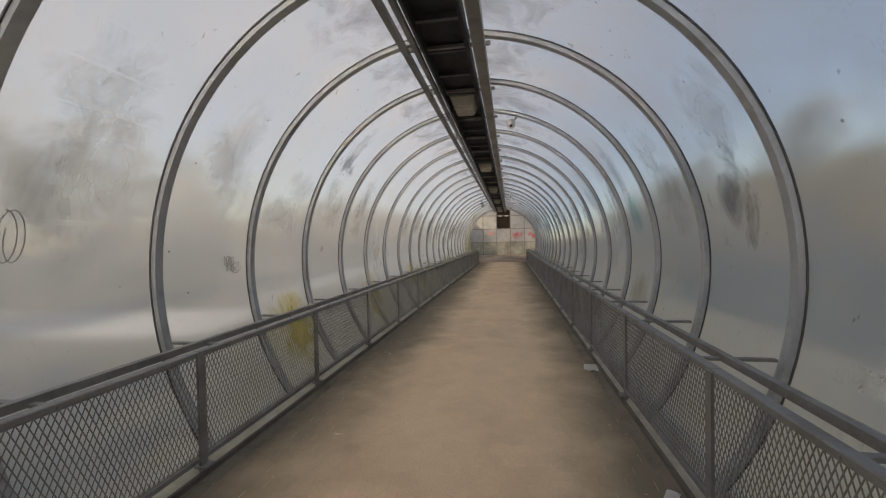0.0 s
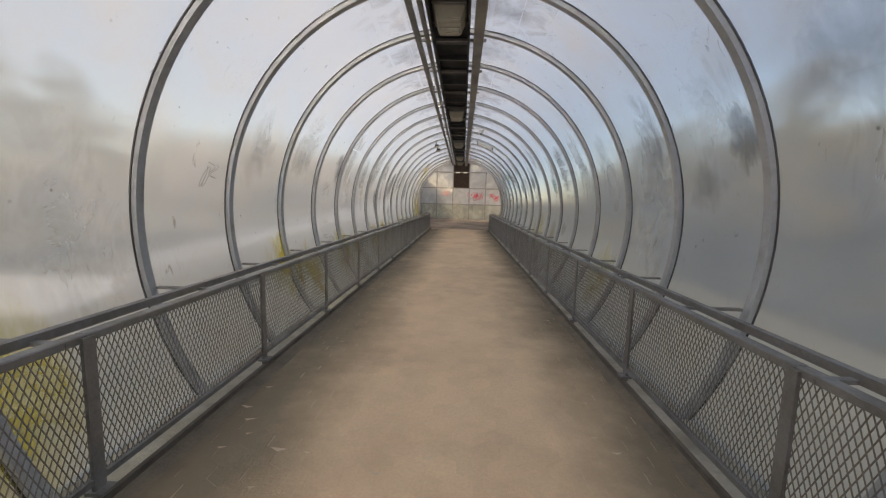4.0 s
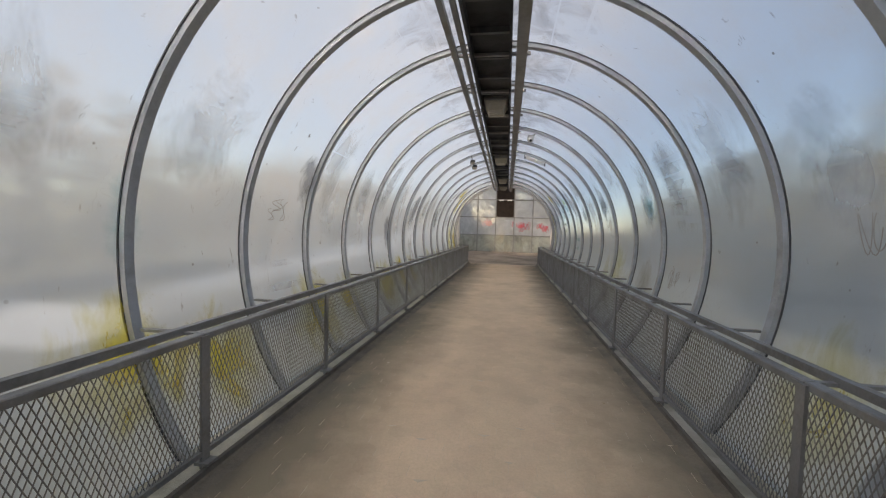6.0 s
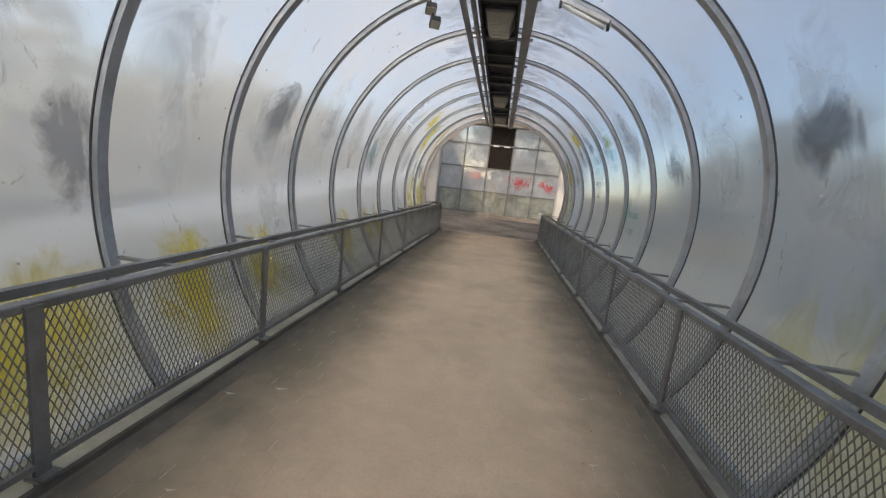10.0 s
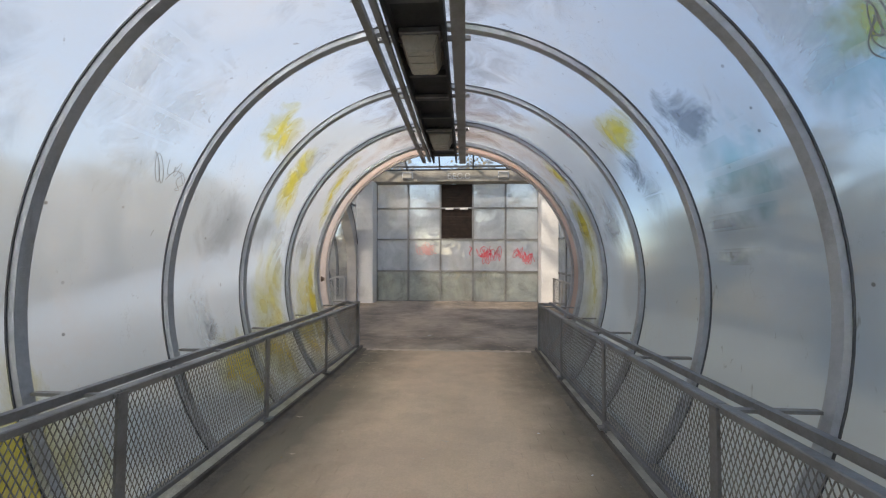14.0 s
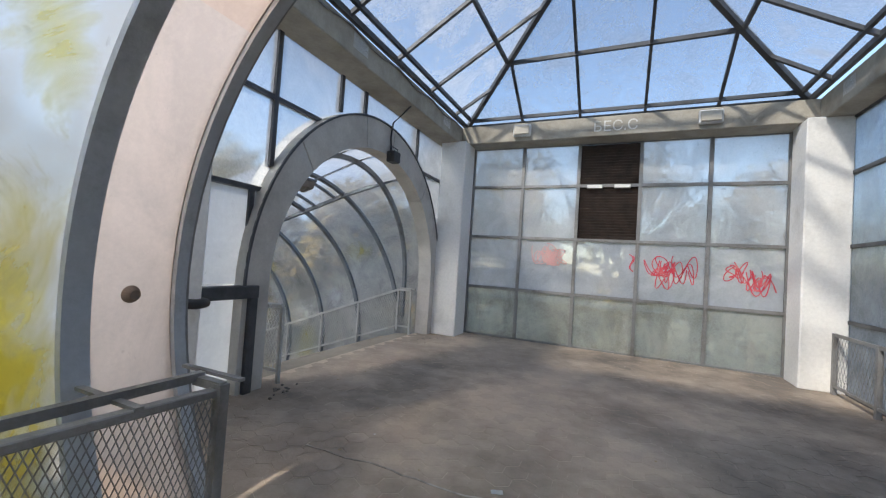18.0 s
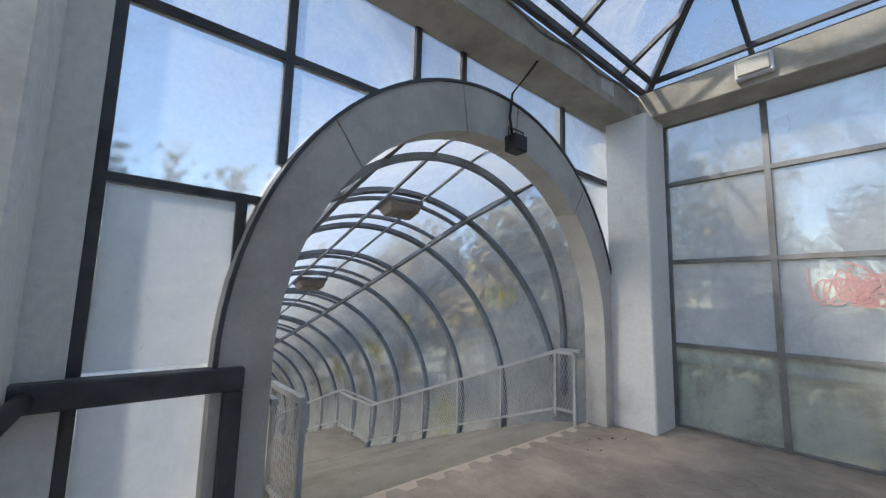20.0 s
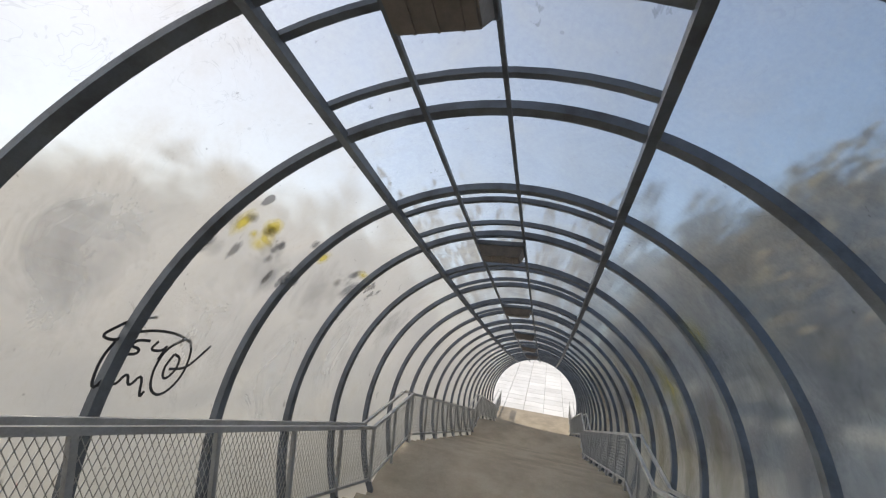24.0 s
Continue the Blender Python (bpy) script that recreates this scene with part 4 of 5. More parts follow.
def frustum(bm, lo, hi, z0, z1, inset):
    """A box whose lower face is drawn in by inset."""
    (x0, y0), (x1, y1) = lo, hi
    v = [bm.verts.new(p) for p in ((x0, y0, z1), (x1, y0, z1), (x1, y1, z1), (x0, y1, z1), (x0 + inset, y0 + inset, z0), (x1 - inset, y0 + inset, z0), (x1 - inset, y1 - inset, z0), (x0 + inset, y1 - inset, z0))]
    bm.faces.new(v[:4])
    bm.faces.new(v[4:][::-1])
    for k in range(4):
        bm.faces.new((v[k], v[4 + k], v[4 + (k + 1) % 4], v[(k + 1) % 4]))
    bmesh.ops.bevel(bm, geom=bm.edges[:], offset=0.012, segments=2, affect="EDGES")
    return bm


def box_lamp(m, glass, case, label, group):
    l = empty("box_lamp", m, label=label, category="lamp", group=group)
    part("housing", boxed((-0.19, -0.30, 0.0), (0.19, 0.30, 0.06), None, 0.01), case, l)
    cv = part("cover", frustum(bmesh.new(), (-0.175, -0.28), (0.175, 0.28), -0.13, 0.0, 0.05), glass, l, "ribbed cover")
    for k in range(3):
        part("rib", boxed((-0.12, -0.15 + k * 0.13, -0.137), (0.12, -0.135 + k * 0.13, -0.128)), glass, cv)
    return l


L0 = box_lamp(at(-8.93, -0.06, 3.80), LAMP_GLASS, STEEL, "boxy luminaire with yellowed cover, unlit", "box lamps under the tray")
for y in (-11.65, -16.2, -21.2, -26.3, -31.4, -36.4):
    copy_thing(L0, at(y, -0.06, 3.80))
for k in range(56):
    y = END - 0.5 - 0.625 * k
    share("rung", bpy.data.meshes["rung"], tray, at(y)) if k else part("rung", boxed((-0.28, -0.025, 3.80), (0.16, 0.025, 3.86)), DARK_STEEL, tray, m=at(y))
for k, y in enumerate(RINGS):
    share("hanger", bpy.data.meshes["hanger"], tray, at(y)) if k else part("hanger", boxed((-0.55, -0.02, 3.80), (0.40, 0.02, 3.835)), STEEL, tray, m=at(y - 0.12))


def dome_camera(y, sx=1):
    c = empty("dome_camera", at(y), label="white dome camera on a bracket under a ring", category="camera", group="dome cameras")
    a = 0.98
    x, z = 2.4 * math.cos(a + 0.33) * sx, Z_TUBE + 2.4 * math.sin(a + 0.33)
    part("bracket", pipe(bmesh.new(), [(x + 0.09, 0, z - 0.02), (x + 0.05, 0, z - 0.06), (x, 0, z - 0.07)], 0.02), WHITE_PLASTIC, c)
    bm = bmesh.new()
    bmesh.ops.create_cone(bm, cap_ends=True, segments=20, radius1=0.075, radius2=0.06, depth=0.09, matrix=Matrix.Translation((x, 0, z - 0.10)))
    bd = part("body", bm, WHITE_PLASTIC, c)
    bm = bmesh.new()
    bmesh.ops.create_uvsphere(bm, u_segments=16, v_segments=10, radius=0.06, matrix=Matrix.Translation((x, 0, z - 0.15)))
    dm = part("dome", bm, WHITE_PLASTIC, bd)
    bm = bmesh.new()
    bmesh.ops.create_uvsphere(bm, u_segments=12, v_segments=8, radius=0.028, matrix=Matrix.Translation((x, -0.042, z - 0.165)))
    part("lens", bm, BLACK_PLASTIC, bd, "black lens")
    return c


dome_camera(RINGS[2 + 17] + 0.06)
dome_camera(RINGS[2 + 8] + 0.06)

tl = empty("tube_lamp", at(RINGS[2 + 6] - 0.1), label="unlit fluorescent tube lamp fixed along a ring", category="lamp")
pa, pb = Vector((0.60, 0, 3.78)), Vector((1.13, 0, 3.58))
part("batten", sweep(bmesh.new(), [pa, pb], 0.06, 0.04), WHITE_PLASTIC, tl)
part("tube", pipe(bmesh.new(), [pa + Vector((0.03, 0, -0.055)), pb + Vector((-0.03, 0, -0.055))], 0.026), TUBE_GLASS, tl, "white glass tube")
for p in (pa, pb):
    part("cap", boxed(p - Vector((0.015, 0.025, 0.08)), p + Vector((0.015, 0.025, 0.02))), BLACK_PLASTIC, tl)

fl = empty("floodlight", at(RINGS[2 + 6] - 0.08), label="pair of small black floodlights under a ring", category="lamp")
for k in (0, 1):
    m = pose(-0.82 + 0.06 * k, 0, 3.62 - 0.14 * k, 55, 0, 20)
    h = part("head", boxed((-0.06, -0.05, -0.06), (0.06, 0.03, 0.06), m, 0.01), BLACK_PLASTIC, fl)
    part("lens", boxed((-0.05, -0.056, -0.05), (0.05, -0.05, 0.05), m), LAMP_GLASS, h)
part("arm", pipe(bmesh.new(), [(-0.86, 0, 3.80), (-0.82, 0, 3.62), (-0.76, 0, 3.48)], 0.012), BLACK_PLASTIC, fl)

# rail ends at the tube mouth
for sx in (-1, 1):
    e = empty("railing_end_post", at(-7.75), label="grey steel end post closing the railing at the tube mouth", category="post", group="railing end posts")
    part("post", boxed((sx * 1.77 - 0.03, -0.03, 0.0), (sx * 1.77 + 0.03, 0.03, 0.94)), STEEL, e)
    part("return_bar", boxed((min(sx * 1.76, sx * 1.99), -0.025, 0.90), (max(sx * 1.76, sx * 1.99), 0.025, 0.95)), STEEL, e)

# ---- fittings of the hall ----
LOUVRE = surface("brown_louvre_paint", (0.085, 0.06, 0.048), (0.05, 0.04, 0.035), 0.6, 0.1, 4, 40)
vent = empty("louvre_vent", label="dark brown louvred vent in the glazed wall with slanting slats", category="vent")
part("backing", boxed((-0.60, 0.05, 2.45), (0.60, 0.09, 4.57)), BLACK, vent)
for k in range(34):
    z = 2.48 + k * 0.062
    share("slat", bpy.data.meshes["slat"], vent, Matrix.Translation((0, 0.02, z))) if k else part("slat", boxed((-0.60, -0.004, -0.03), (0.60, 0.004, 0.03), pose(0, 0, 0, 35)), LOUVRE, vent, m=Matrix.Translation((0, 0.02, z)))
for x in (-0.28, 0.28):
    w = empty("wall_lamp", Matrix.Translation((x, -0.075, 3.60)), label="small white strip lamp on the vent frame", category="lamp", group="strip lamps on the vent")
    hs = part("housing", boxed((-0.16, -0.03, -0.04), (0.16, 0.03, 0.04), None, 0.008), WHITE_PLASTIC, w)
    part("diffuser", boxed((-0.14, -0.036, -0.03), (0.14, -0.03, 0.03)), TUBE_GLASS, hs)


def bulkhead(m, label):
    b = empty("bulkhead_lamp", m, label=label, category="lamp", group="bulkhead lamps on the beams")
    bd = part("body", boxed((-0.2, -0.10, -0.13), (0.2, 0.0, 0.13), None, 0.02), WHITE_PLASTIC, b)
    part("cover", boxed((-0.17, -0.13, -0.10), (0.17, -0.10, 0.10), None, 0.012), LAMP_GLASS, bd, "dusty glass cover")
    return b


bulkhead(pose(-1.85, -0.55, 4.80), "dusty white bulkhead lamp on the concrete beam")
bulkhead(pose(1.75, -0.55, 4.80), "dusty white bulkhead lamp on the concrete beam")
for y in (-1.5, -4.7):
    bulkhead(pose(-3.32, y, 4.82, 0, 0, -90), "grey bulkhead lamp on the side beam")
    bulkhead(pose(3.36, y, 4.82, 0, 0, 90), "grey bulkhead lamp on the side beam")

PAINT_WHITE = surface("white_spray", (0.75, 0.74, 0.70), (0.6, 0.58, 0.53), 0.8, 0, 6, 40)
td = bpy.data.curves.new("lettering", "FONT")
td.body, td.size, td.extrude = "\u0411\u0415\u0421.\u0421", 0.30, 0.002
lt = tagged(new("lettering", td), "white sprayed letters on the concrete beam", "graffiti")
lt.matrix_basis = pose(-0.35, -0.554, 4.68, 90)
td.materials.append(PAINT_WHITE)

RED = surface("red_spray", (0.62, 0.05, 0.08), (0.7, 0.2, 0.2), 0.7, 0, 6, 40)
PINK = surface("faded_red_spray", (0.62, 0.35, 0.33), (0.6, 0.42, 0.40), 0.8, 0, 6, 40)
INK = surface("black_spray", (0.05, 0.05, 0.055), (0.1, 0.1, 0.1), 0.7, 0, 6, 40)


def scrawl(name, m, w, h, loops, material, label, seed, r=0.012):
    """A looping tag drawn as flat strokes on a pane."""
    rnd = random.Random(seed)
    g = empty(name, m, label=label, category="graffiti", group="spray tags")
    for s_ in range(loops):
        pts = []
        cx, cz = rnd.uniform(-w * 0.4, w * 0.4), rnd.uniform(-h * 0.25, h * 0.25)
        ph, fx, fz = rnd.uniform(0, 6), rnd.choice((1, 2, 3)), rnd.choice((1, 2, 2, 3))
        ax, az = w * rnd.uniform(0.06, 0.22), h * rnd.uniform(0.15, 0.42)
        for k in range(26):
            a = k / 25 * math.tau * 0.9
            pts.append((cx + ax * math.sin(fx * a + ph) + (k / 25 - 0.5) * w * 0.18, 0, cz + az * math.cos(fz * a)))
        pts = [(a_, -0.0015 * s_ - 0.00005 * k_, c_) for k_, (a_, b_, c_) in enumerate(pts)]
        part("stroke", sweep(bmesh.new(), pts, r * 1.6, 0.0008, up=lambda i: (0, 1, 0)), material, g)
    return g


scrawl("spray_tag", pose(1.28, -0.002, 1.80), 0.85, 0.55, 9, RED, "red looping spray tag on a pane", 3)
scrawl("spray_tag", pose(2.50, -0.002, 1.78), 0.85, 0.55, 9, RED, "red looping spray tag on a pane", 8)
scrawl("spray_tag", pose(0.52, -0.002, 1.9), 0.18, 0.5, 1, RED, "short red spray stroke beside the mullion", 5)
scrawl("spray_tag", pose(-1.25, -0.002, 2.0), 0.8, 0.5, 12, PINK, "faded pinkish spray tag on a pane", 13, 0.014)

# railing behind the far wall, and along the east wall
def low_railing(m, length, posts, label):
    g = empty("low_railing", m, label=label, category="railing", group="hall railings")
    part("top_bar", boxed((0, -0.02, 0.93), (length, 0.02, 0.98)), STEEL, g)
    part("bottom_bar", boxed((0, -0.02, 0.12), (length, 0.02, 0.16)), STEEL, g)
    part("mesh", mesh_panel_bm(length, 0.14, 0.94, 0.09), STEEL, g, "expanded metal mesh", pose(0, 0, 0, 0, 0, -90))
    for k in range(posts):
        x = length * k / (posts - 1)
        part("post", boxed((x - 0.03, -0.03, 0), (x + 0.03, 0.03, 0.98)), STEEL, g)
    return g


low_railing(pose(-3.1, 0.1, 0.0), 2.0, 3, "grey mesh railing standing behind the dirty panes")
low_railing(pose(-0.95, 0.1, 0.0), 2.2, 3, "grey mesh railing standing behind the dirty panes")
low_railing(pose(3.55, -0.85, 0.0, 0, 0, -90), 6.0, 6, "grey mesh railing along the glazed side wall")

# conduits on the pier and arch
cd = empty("conduit_run", label="black flexible conduit clipped to the pier beside the tube mouth", category="conduit")
part("hose", pipe(bmesh.new(), [(-3.07, -7.46, 4.55), (-3.07, -7.47, 3.0), (-3.07, -7.48, 1.75), (-3.07, -7.46, 1.45), (-3.07, -7.38, 1.30), (-3.07, -7.22, 1.23), (-3.07, -7.05, 1.21), (-3.12, -6.93, 1.21), (-3.5, -6.91, 1.21), (-3.74, -6.90, 1.21)], 0.045, 10), BLACK_PLASTIC, cd)
hb = empty("cable_duct", label="dark steel cable duct between pier and glazing post", category="duct")
part("duct", boxed((-3.80, -6.97, 1.14), (-3.66, -5.86, 1.29), None, 0.01), DARK_STEEL, hb)
part("drop", boxed((-3.80, -5.98, 0.0), (-3.67, -5.86, 1.14), None, 0.01), DARK_STEEL, hb)
ac = empty("arch_cable", label="black cable looped over the concrete arch", category="cable")
part("strand", pipe(bmesh.new(), [(-3.36, -3.0, 4.62), (-3.5, -3.05, 4.45), (-3.68, -3.12, 4.25), (-3.69, -3.15, 3.95), (-3.68, -3.12, 3.72)], 0.016), BLACK_PLASTIC, ac)
ld = empty("loudspeaker", label="small black loudspeaker hung under the arch crown", category="loudspeaker")
part("box", boxed((-3.72, -3.22, 3.50), (-3.54, -3.00, 3.70), None, 0.015), BLACK_PLASTIC, ld)
part("yoke", pipe(bmesh.new(), [(-3.63, -3.24, 3.60), (-3.63, -3.24, 3.78), (-3.63, -2.98, 3.78), (-3.63, -2.98, 3.60)], 0.01), BLACK_PLASTIC, ld)
bc = empty("beam_cable", label="grey cable looped along the side beam", category="cable")
part("strand", pipe(bmesh.new(), [(-3.30, -6.6 + 0.27 * k, 4.93 + 0.04 * math.sin(k * 1.3)) for k in range(22)], 0.015), STEEL, bc)

# stair tube fittings
BROWN_GLASS = surface("sooty_brown_cover", (0.24, 0.20, 0.17), (0.14, 0.12, 0.105), 0.4, 0, 4, 30)
S0 = None
for uu in (0.80, 4.12, 7.47, 10.81, 14.16, 17.5):
    m = stair_at(uu, -0.1, S_R - 0.22) @ pose(0, 0, 0, 0, 0, 90)
    if S0 is None:
        S0 = box_lamp(m, BROWN_GLASS, STAIR_STEEL, "boxy brown-grey luminaire hung under the stair tube crown, unlit", "box lamps of the stair tube")
    else:
        copy_thing(S0, m)
ang = math.pi - 0.124
tag_m = stair_at(2.1, (S_R - 0.03) * math.cos(ang), (S_R - 0.03) * math.sin(ang)) @ pose(0, 0, 0, 0, 0, 90) @ Matrix.Scale(0.85, 4)
tag = empty("spray_tag", tag_m, label="black sprayed tag with a cloud outline on the milky sheet", category="graffiti", group="spray tags")
CLOUD = ((-0.18, 0.36), (-0.37, 0.29), (-0.48, 0.20), (-0.59, 0.10), (-0.45, 0.08), (-0.37, 0.16), (-0.15, 0.23), (0.11, 0.24), (0.29, 0.18))
TEETH = ((-0.45, 0.08), (-0.51, -0.09), (-0.48, -0.34), (-0.37, -0.16), (-0.31, -0.29), (-0.23, -0.14), (-0.18, -0.29), (-0.09, -0.14), (-0.04, -0.37), (-0.01, -0.30))
OVAL = ((0.22, 0.21), (0.04, 0.09), (-0.01, -0.12), (0.04, -0.30), (0.18, -0.34), (0.33, -0.16), (0.34, 0.09), (0.26, 0.21))
INNER = ((0.15, 0.05), (0.09, -0.09), (0.13, -0.20), (0.22, -0.12), (0.24, 0.02), (0.15, 0.05))
TAIL = ((0.15, -0.09), (0.33, -0.07), (0.44, 0.05), (0.55, 0.19))
FIVE = ((-0.15, 0.13), (-0.28, 0.12), (-0.31, 0.06), (-0.22, 0.05), (-0.23, 0.0), (-0.34, -0.01))
FOUR = ((-0.07, 0.14), (-0.13, 0.05), (0.01, 0.06), (0.04, 0.14), (-0.01, -0.02))


def rounded(pts):
    """Cuts the corners of a line, twice."""
    for _ in range(2):
        new_pts = [pts[0]]
        for (ax, az), (bx, bz) in zip(pts, pts[1:]):
            new_pts += [(ax * 0.75 + bx * 0.25, az * 0.75 + bz * 0.25), (ax * 0.25 + bx * 0.75, az * 0.25 + bz * 0.75)]
        pts = new_pts + [pts[-1]]
    return pts


for k, pts in enumerate((CLOUD, TEETH, OVAL, INNER, TAIL, FIVE, FOUR)):
    part("stroke", sweep(bmesh.new(), [(x, -0.002 * k - 0.0001 * i, z) for i, (x, z) in enumerate(rounded(pts))], 0.026, 0.0008, up=lambda i: (0, 1, 0)), INK, tag)


def on_shell(y, deg, r=R_TUBE - 0.03):
    """A pose on the tube's inside, upright, facing the axis."""
    a = radians(deg)
    c, s_ = math.cos(a), math.sin(a)
    d = 1 if c < 0 else -1
    return at(y) @ Matrix(((0, c, d * s_, r * c), (d, 0, 0, 0), (0, s_, -d * c, Z_TUBE + r * s_), (0, 0, 0, 1)))


SOOT = surface("faded_soot_marks", (0.38, 0.38, 0.39), (0.5, 0.5, 0.5), 0.8, 0, 6, 40)
for y, deg, w, h, loops, r, label, seed in (
    (-23.82, 171, 0.5, 0.35, 3, 0.004, "faint looping scribble on the milky sheet", 31), (-23.75, 149, 0.10, 0.10, 1, 0.007, "small black hook sprayed on the sheet", 32),
    (-33.58, 179, 0.3, 0.2, 3, 0.005, "small dark scratches on the milky sheet", 33), (-15.14, 170, 0.5, 0.5, 2, 0.003, "faint looping scribble on the milky sheet", 34),
    (-12.25, 155, 0.4, 0.3, 4, 0.003, "dark flecks of soot on the sheet", 35), (-22.44, 350, 0.4, 0.4, 4, 0.005, "dark drips low on the sheet", 36), (-11.39, 190, 0.3, 0.25, 2, 0.006, "dark drips low on the sheet", 37),
    (-15.07, 12, 0.5, 0.5, 2, 0.003, "faint looping scribble on the milky sheet", 38), (-13.84, 30, 0.3, 0.5, 3, 0.004, "faint looping scribble on the milky sheet", 39), (-17.1, 172, 0.4, 0.4, 3, 0.004, "faint looping scribble on the milky sheet", 40),
    (-27.36, 170, 0.4, 0.4, 2, 0.004, "faint looping scribble on the milky sheet", 41), (-25.19, 8, 0.4, 0.4, 2, 0.005, "faint looping scribble on the milky sheet", 42), (-35.46, 172, 0.4, 0.4, 2, 0.004, "faint looping scribble on the milky sheet", 43)):
    scrawl("spray_mark", on_shell(y, deg), w, h, loops, SOOT, label, seed, r)
INK_FILM = film_material("black_smear_film", (0.22, 0.22, 0.23), 0.85, 0.8, 0.5)


def stair_film(mat, u0, u1, a0, a1, label):
    """A smear that hugs the stair tube's sheet; 0 is the right springing, 180 the left."""
    bm = bmesh.new()
    uvl = bm.loops.layers.uv.new("UVMap")
    n = 6
    r = S_R - 0.001 - 0.0008 * (next(LAYERS) % 30)
    rows = []
    for i in range(n + 1):
        a = radians(a0 + (a1 - a0) * i / n)
        rows.append([bm.verts.new(stair_at(q, r * math.cos(a), r * math.sin(a)).translation) for q in (u0, u1)])
    for i in range(n):
        f = bm.faces.new((rows[i][0], rows[i][1], rows[i + 1][1], rows[i + 1][0]))
        for lp, uv in zip(f.loops, ((0, i / n), (1, i / n), (1, (i + 1) / n), (0, (i + 1) / n))):
            lp[uvl].uv = uv
    return part("paint_patch", bm, mat, stair_shell, label)


for mat, u0, u1, a0, a1 in ((GREY_FILM, 2.11, 2.93, 142, 158), (GRIME_FILM, 3.6, 4.35, 136, 150), (YELLOW_FILM, 2.93, 3.19, 137, 143), (YELLOW_FILM, 6.15, 6.52, 128, 133), (GREY_FILM, 2.93, 3.98, 136, 160), (PALE_FILM, 0.76, 1.73, 138, 180), (PALE_FILM, 1.88, 2.86, 150, 185), (PALE_FILM, 3.01, 3.98, 155, 190), (PALE_FILM, 4.13, 5.1, 140, 185), (GREY_FILM, 0.76, 1.73, 150, 170), (GREY_FILM, 5.17, 6.22, 135, 160), (OLIVE_FILM, 3.6, 4.28, 28, 42), (BROWN_FILM, 4.05, 5.1, -10, 34), (BROWN_FILM, 5.17, 6.22, -20, 40), (BROWN_FILM, 6.3, 7.34, -20, 45), (BROWN_FILM, 7.42, 8.47, -10, 50), (BROWN_FILM, 8.54, 10.71, -20, 50), (BROWN_FILM, 10.78, 14.0, -20, 55), (PALE_FILM, 1.81, 2.86, -5, 15), (PALE_FILM, 3.01, 3.98, -15, 12), (OLIVE_FILM, 3.01, 3.98, -35, -5), (OLIVE_FILM, 0.8, 1.75, 18, 34), (OLIVE_FILM, 5.2, 6.2, 10, 38), (OLIVE_FILM, 7.45, 8.45, 5, 40), (PALE_FILM, 4.1, 5.1, -30, 8), (PALE_FILM, 5.2, 6.2, -35, 5), (GREY_FILM, 2.95, 4.0, 8, 34), (GREY_FILM, 1.85, 2.85, 12, 36)):
    stair_film(mat, u0, u1, a0, a1, "smear of paint and grime on the stair tube sheet")

SMUDGE_FILM = film_material("sooty_smudge_film", (0.34, 0.34, 0.35), 0.85, 0.35, 0.5)
rd = random.Random(41)
for k in range(30):
    c, a = (rd.gauss(2.3, 0.32), rd.gauss(147, 4.0)) if k < 20 else (rd.gauss(4.2, 0.4), rd.gauss(140, 2.5))
    w, h = rd.uniform(0.12, 0.5), rd.uniform(1.5, 5.0)
    mt, what = ((SMUDGE_FILM, "sooty smudge on the stair tube sheet"), (GREY_FILM, "grey smear on the stair tube sheet"), (INK_FILM, "black dab of paint on the stair tube sheet"), (SMUDGE_FILM, "sooty smudge on the stair tube sheet"), (YELLOW_FILM, "yellow dab of paint on the stair tube sheet"))[k % 5]
    if mt is INK_FILM:
        w, h = w * 0.5, h * 0.6
    stair_film(mt, c - w / 2, c + w / 2, a - h, a + h, what)

PAPER_AND_SUN = surface("white_paper_and_sun", (0.82, 0.82, 0.80), (0.7, 0.69, 0.66), 0.8, 0, 8, 40)


def scrap(x, y, z, size, turn, material, label):
    rq = random.Random(int(abs(x * 991 + y * 77)))
    bm = bmesh.new()
    g = [[bm.verts.new(((i / 3 - 0.5) * size, (j / 3 - 0.5) * size * 0.7, 0.004 + rq.uniform(0, 0.12) * size)) for j in range(4)] for i in range(4)]
    for i in range(3):
        for j in range(3):
            bm.faces.new((g[i][j], g[i + 1][j], g[i + 1][j + 1], g[i][j + 1]))
    bmesh.ops.solidify(bm, geom=bm.faces[:], thickness=-0.001)
    ob = part("scrap_or_sun_patch", bm, material, None, "", pose(x, y, z, 0, 0, turn))
    return tagged(ob, label, "litter", group="scraps of litter")


scrap(-0.47, -6.36, 0.002, 0.09, 20, PAPER_AND_SUN, "crumpled white paper scrap on the dusty floor")
# the next two white scraps are no litter: they stand in for sun patches
scrap(1.62, -31.85, rise(-31.85) + 0.010, 0.26, 80, PAPER_AND_SUN, "white scrap in place of a sun patch by the kerb")
scrap(1.62, -34.55, rise(-34.55) + 0.010, 0.12, 60, PAPER_AND_SUN, "small white scrap in place of a sun spot by the kerb")
rl_ = random.Random(3)
LEAFLITTER = surface("dry_leaf", (0.34, 0.24, 0.11), (0.2, 0.14, 0.07), 0.8, 0, 8, 40)
for k in range(20):
    y = rl_.uniform(-36, -8.5)
    sx = rl_.choice((-1, 1))
    scrap(sx * rl_.uniform(0.8, 1.6), y, rise(y) + 0.004, rl_.uniform(0.012, 0.026), rl_.uniform(0, 360), rl_.choice((PAPER_AND_SUN, LEAFLITTER, LEAFLITTER, LEAFLITTER)), "tiny scrap of litter on the dusty pavers")
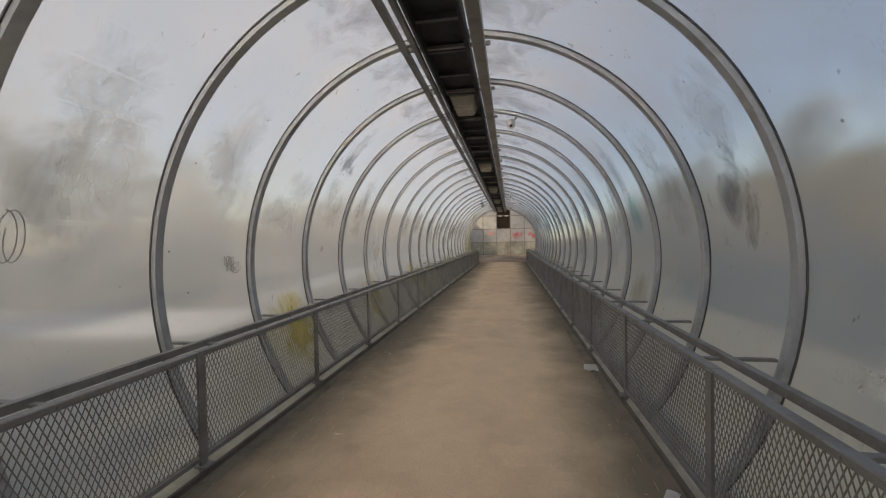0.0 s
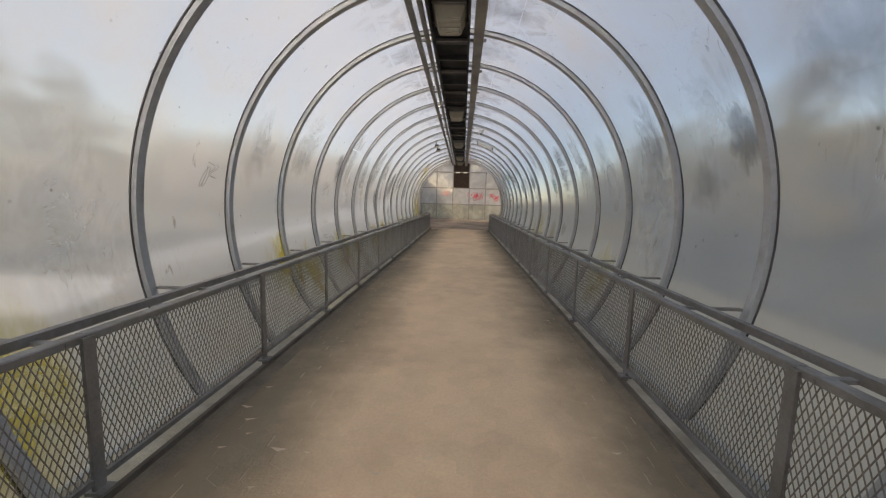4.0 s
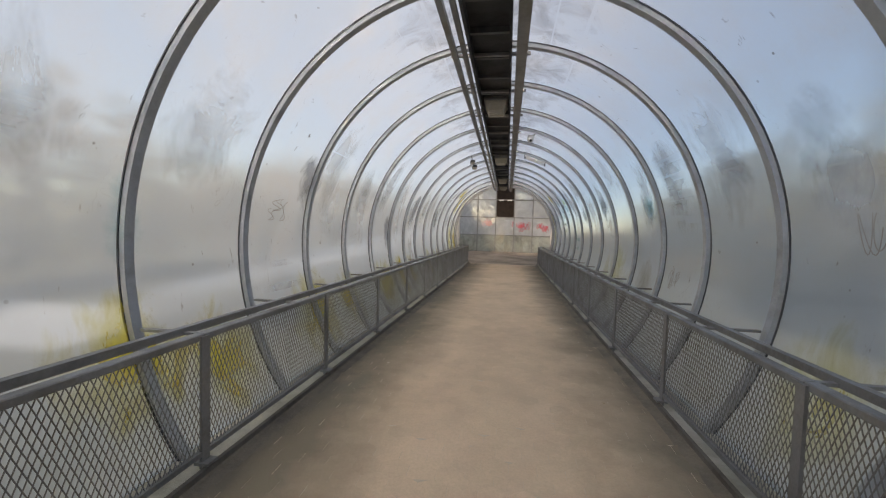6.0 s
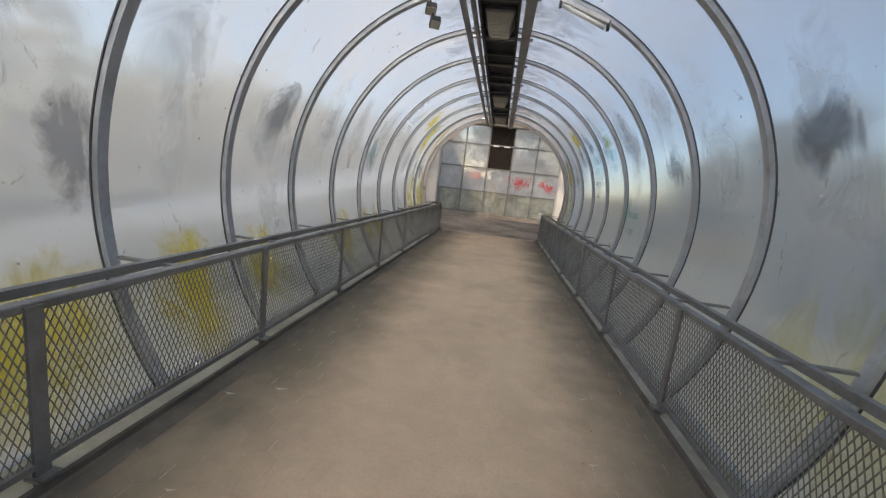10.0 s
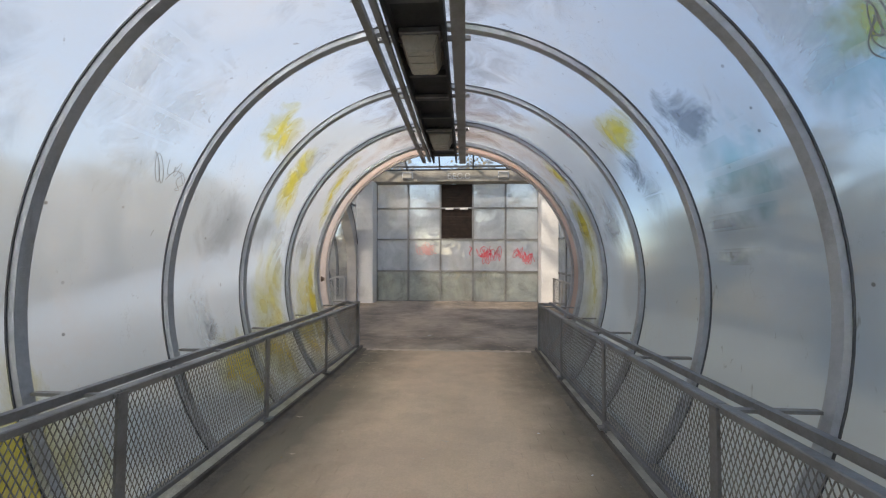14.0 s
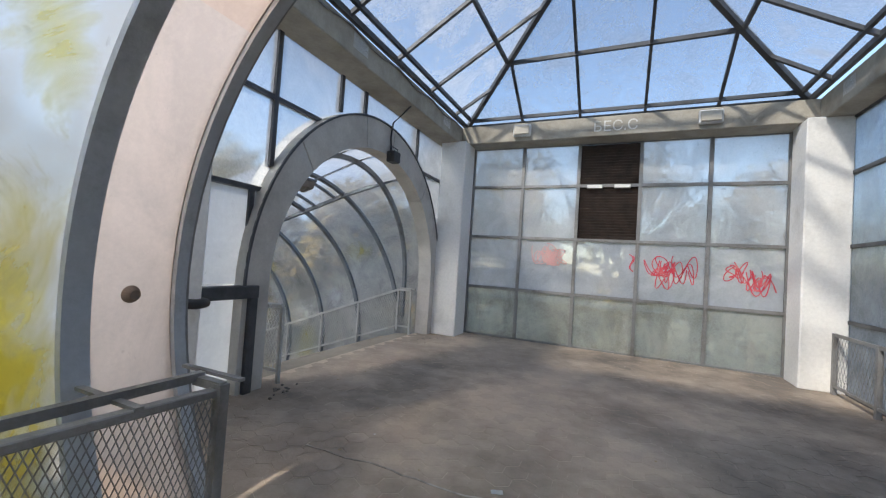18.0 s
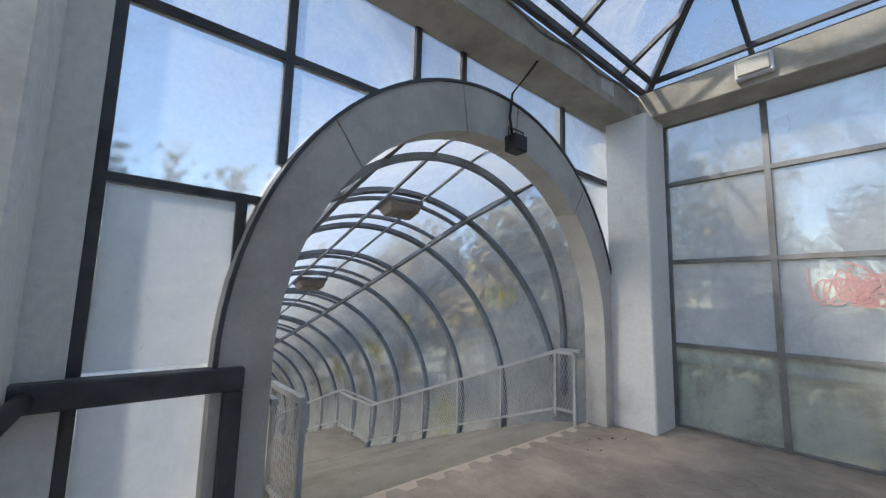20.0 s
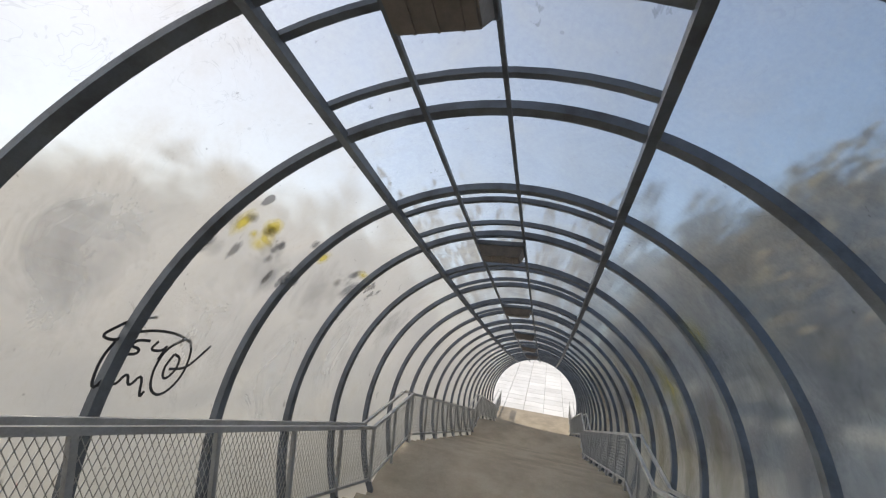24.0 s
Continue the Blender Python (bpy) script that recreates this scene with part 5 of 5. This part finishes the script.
for k in range(16):
    scrap(rl_.uniform(-3.3, 3.0), rl_.uniform(-7.2, -0.9), 0.003, rl_.uniform(0.015, 0.035), rl_.uniform(0, 360), rl_.choice((PAPER_AND_SUN, LEAFLITTER, LEAFLITTER)), "tiny scrap of litter on the hall floor")
CRACK = surface("pale_joint_filler", (0.48, 0.43, 0.37), (0.16, 0.14, 0.12), 0.9, 0, 3, 40, 0.40, 0.55)
rk = random.Random(4)
pts = [(-2.2 + 0.11 * k, -6.5 + rk.uniform(-0.025, 0.025), 0.004) for k in range(41)]
tagged(part("floor_joint", sweep(bmesh.new(), pts, 0.02, 0.003), CRACK, hall_floor), "pale crumbling joint across the floor")

RUBBLE = surface("dark_rubble", (0.16, 0.145, 0.125), (0.09, 0.08, 0.07), 0.95, 0, 6, 40, 0.4, 0.65, 0.5)
rr = random.Random(12)
for k in range(22):
    x, y = (rr.uniform(-3.62, -3.3), rr.uniform(-5.9, -5.3)) if k < 15 else (rr.uniform(-3.65, -3.2), rr.uniform(-2.0, -1.2))
    bm = bmesh.new()
    size = rr.uniform(0.01, 0.028)
    bmesh.ops.create_icosphere(bm, subdivisions=1, radius=size)
    for v in bm.verts:
        v.co = Vector((v.co.x * rr.uniform(0.7, 1.4), v.co.y * rr.uniform(0.7, 1.3), max(v.co.z * rr.uniform(0.4, 0.8), -size * 0.3)))
    ob = part("rubble_lump", bm, RUBBLE, None, "", pose(x, y, size * 0.3, 0, 0, rr.uniform(0, 360)))
    tagged(ob, "crumbled dark lump of concrete on the hall floor", "rubble", group="rubble at the arch foot")

# ---- single pavers of the deck before the tube mouth ----
proto = None
sp = 0.115
j0 = 0
for j in range(400):
    y = START + (j + 0.5) * sp * 1.5
    if not -13.0 < y < -10.05:
        continue
    for i in range(20):
        x = -1.72 + (i + (0.5 if j % 2 else 0.0)) * sp * math.sqrt(3)
        if x > 1.76:
            continue
        m = Matrix.Translation((x, y, rise(y) + random.uniform(-0.003, 0.003))) @ pose(0, 0, 0, random.uniform(-0.6, 0.6), random.uniform(-0.6, 0.6))
        if proto is None:
            vs = [(r * math.cos(math.tau * (k + 0.5) / 6), r * math.sin(math.tau * (k + 0.5) / 6), dz) for r, dz in ((sp * 0.975, 0.0), (sp * 0.992, -0.0015), (sp * 0.992, -0.04)) for k in range(6)]
            fs = [tuple(range(6))] + [(q * 6 + k, q * 6 + 6 + k, q * 6 + 6 + (k + 1) % 6, q * 6 + (k + 1) % 6) for q in (0, 1) for k in range(6)]
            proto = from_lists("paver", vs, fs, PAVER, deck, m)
        else:
            share("paver", proto.data, deck, m)
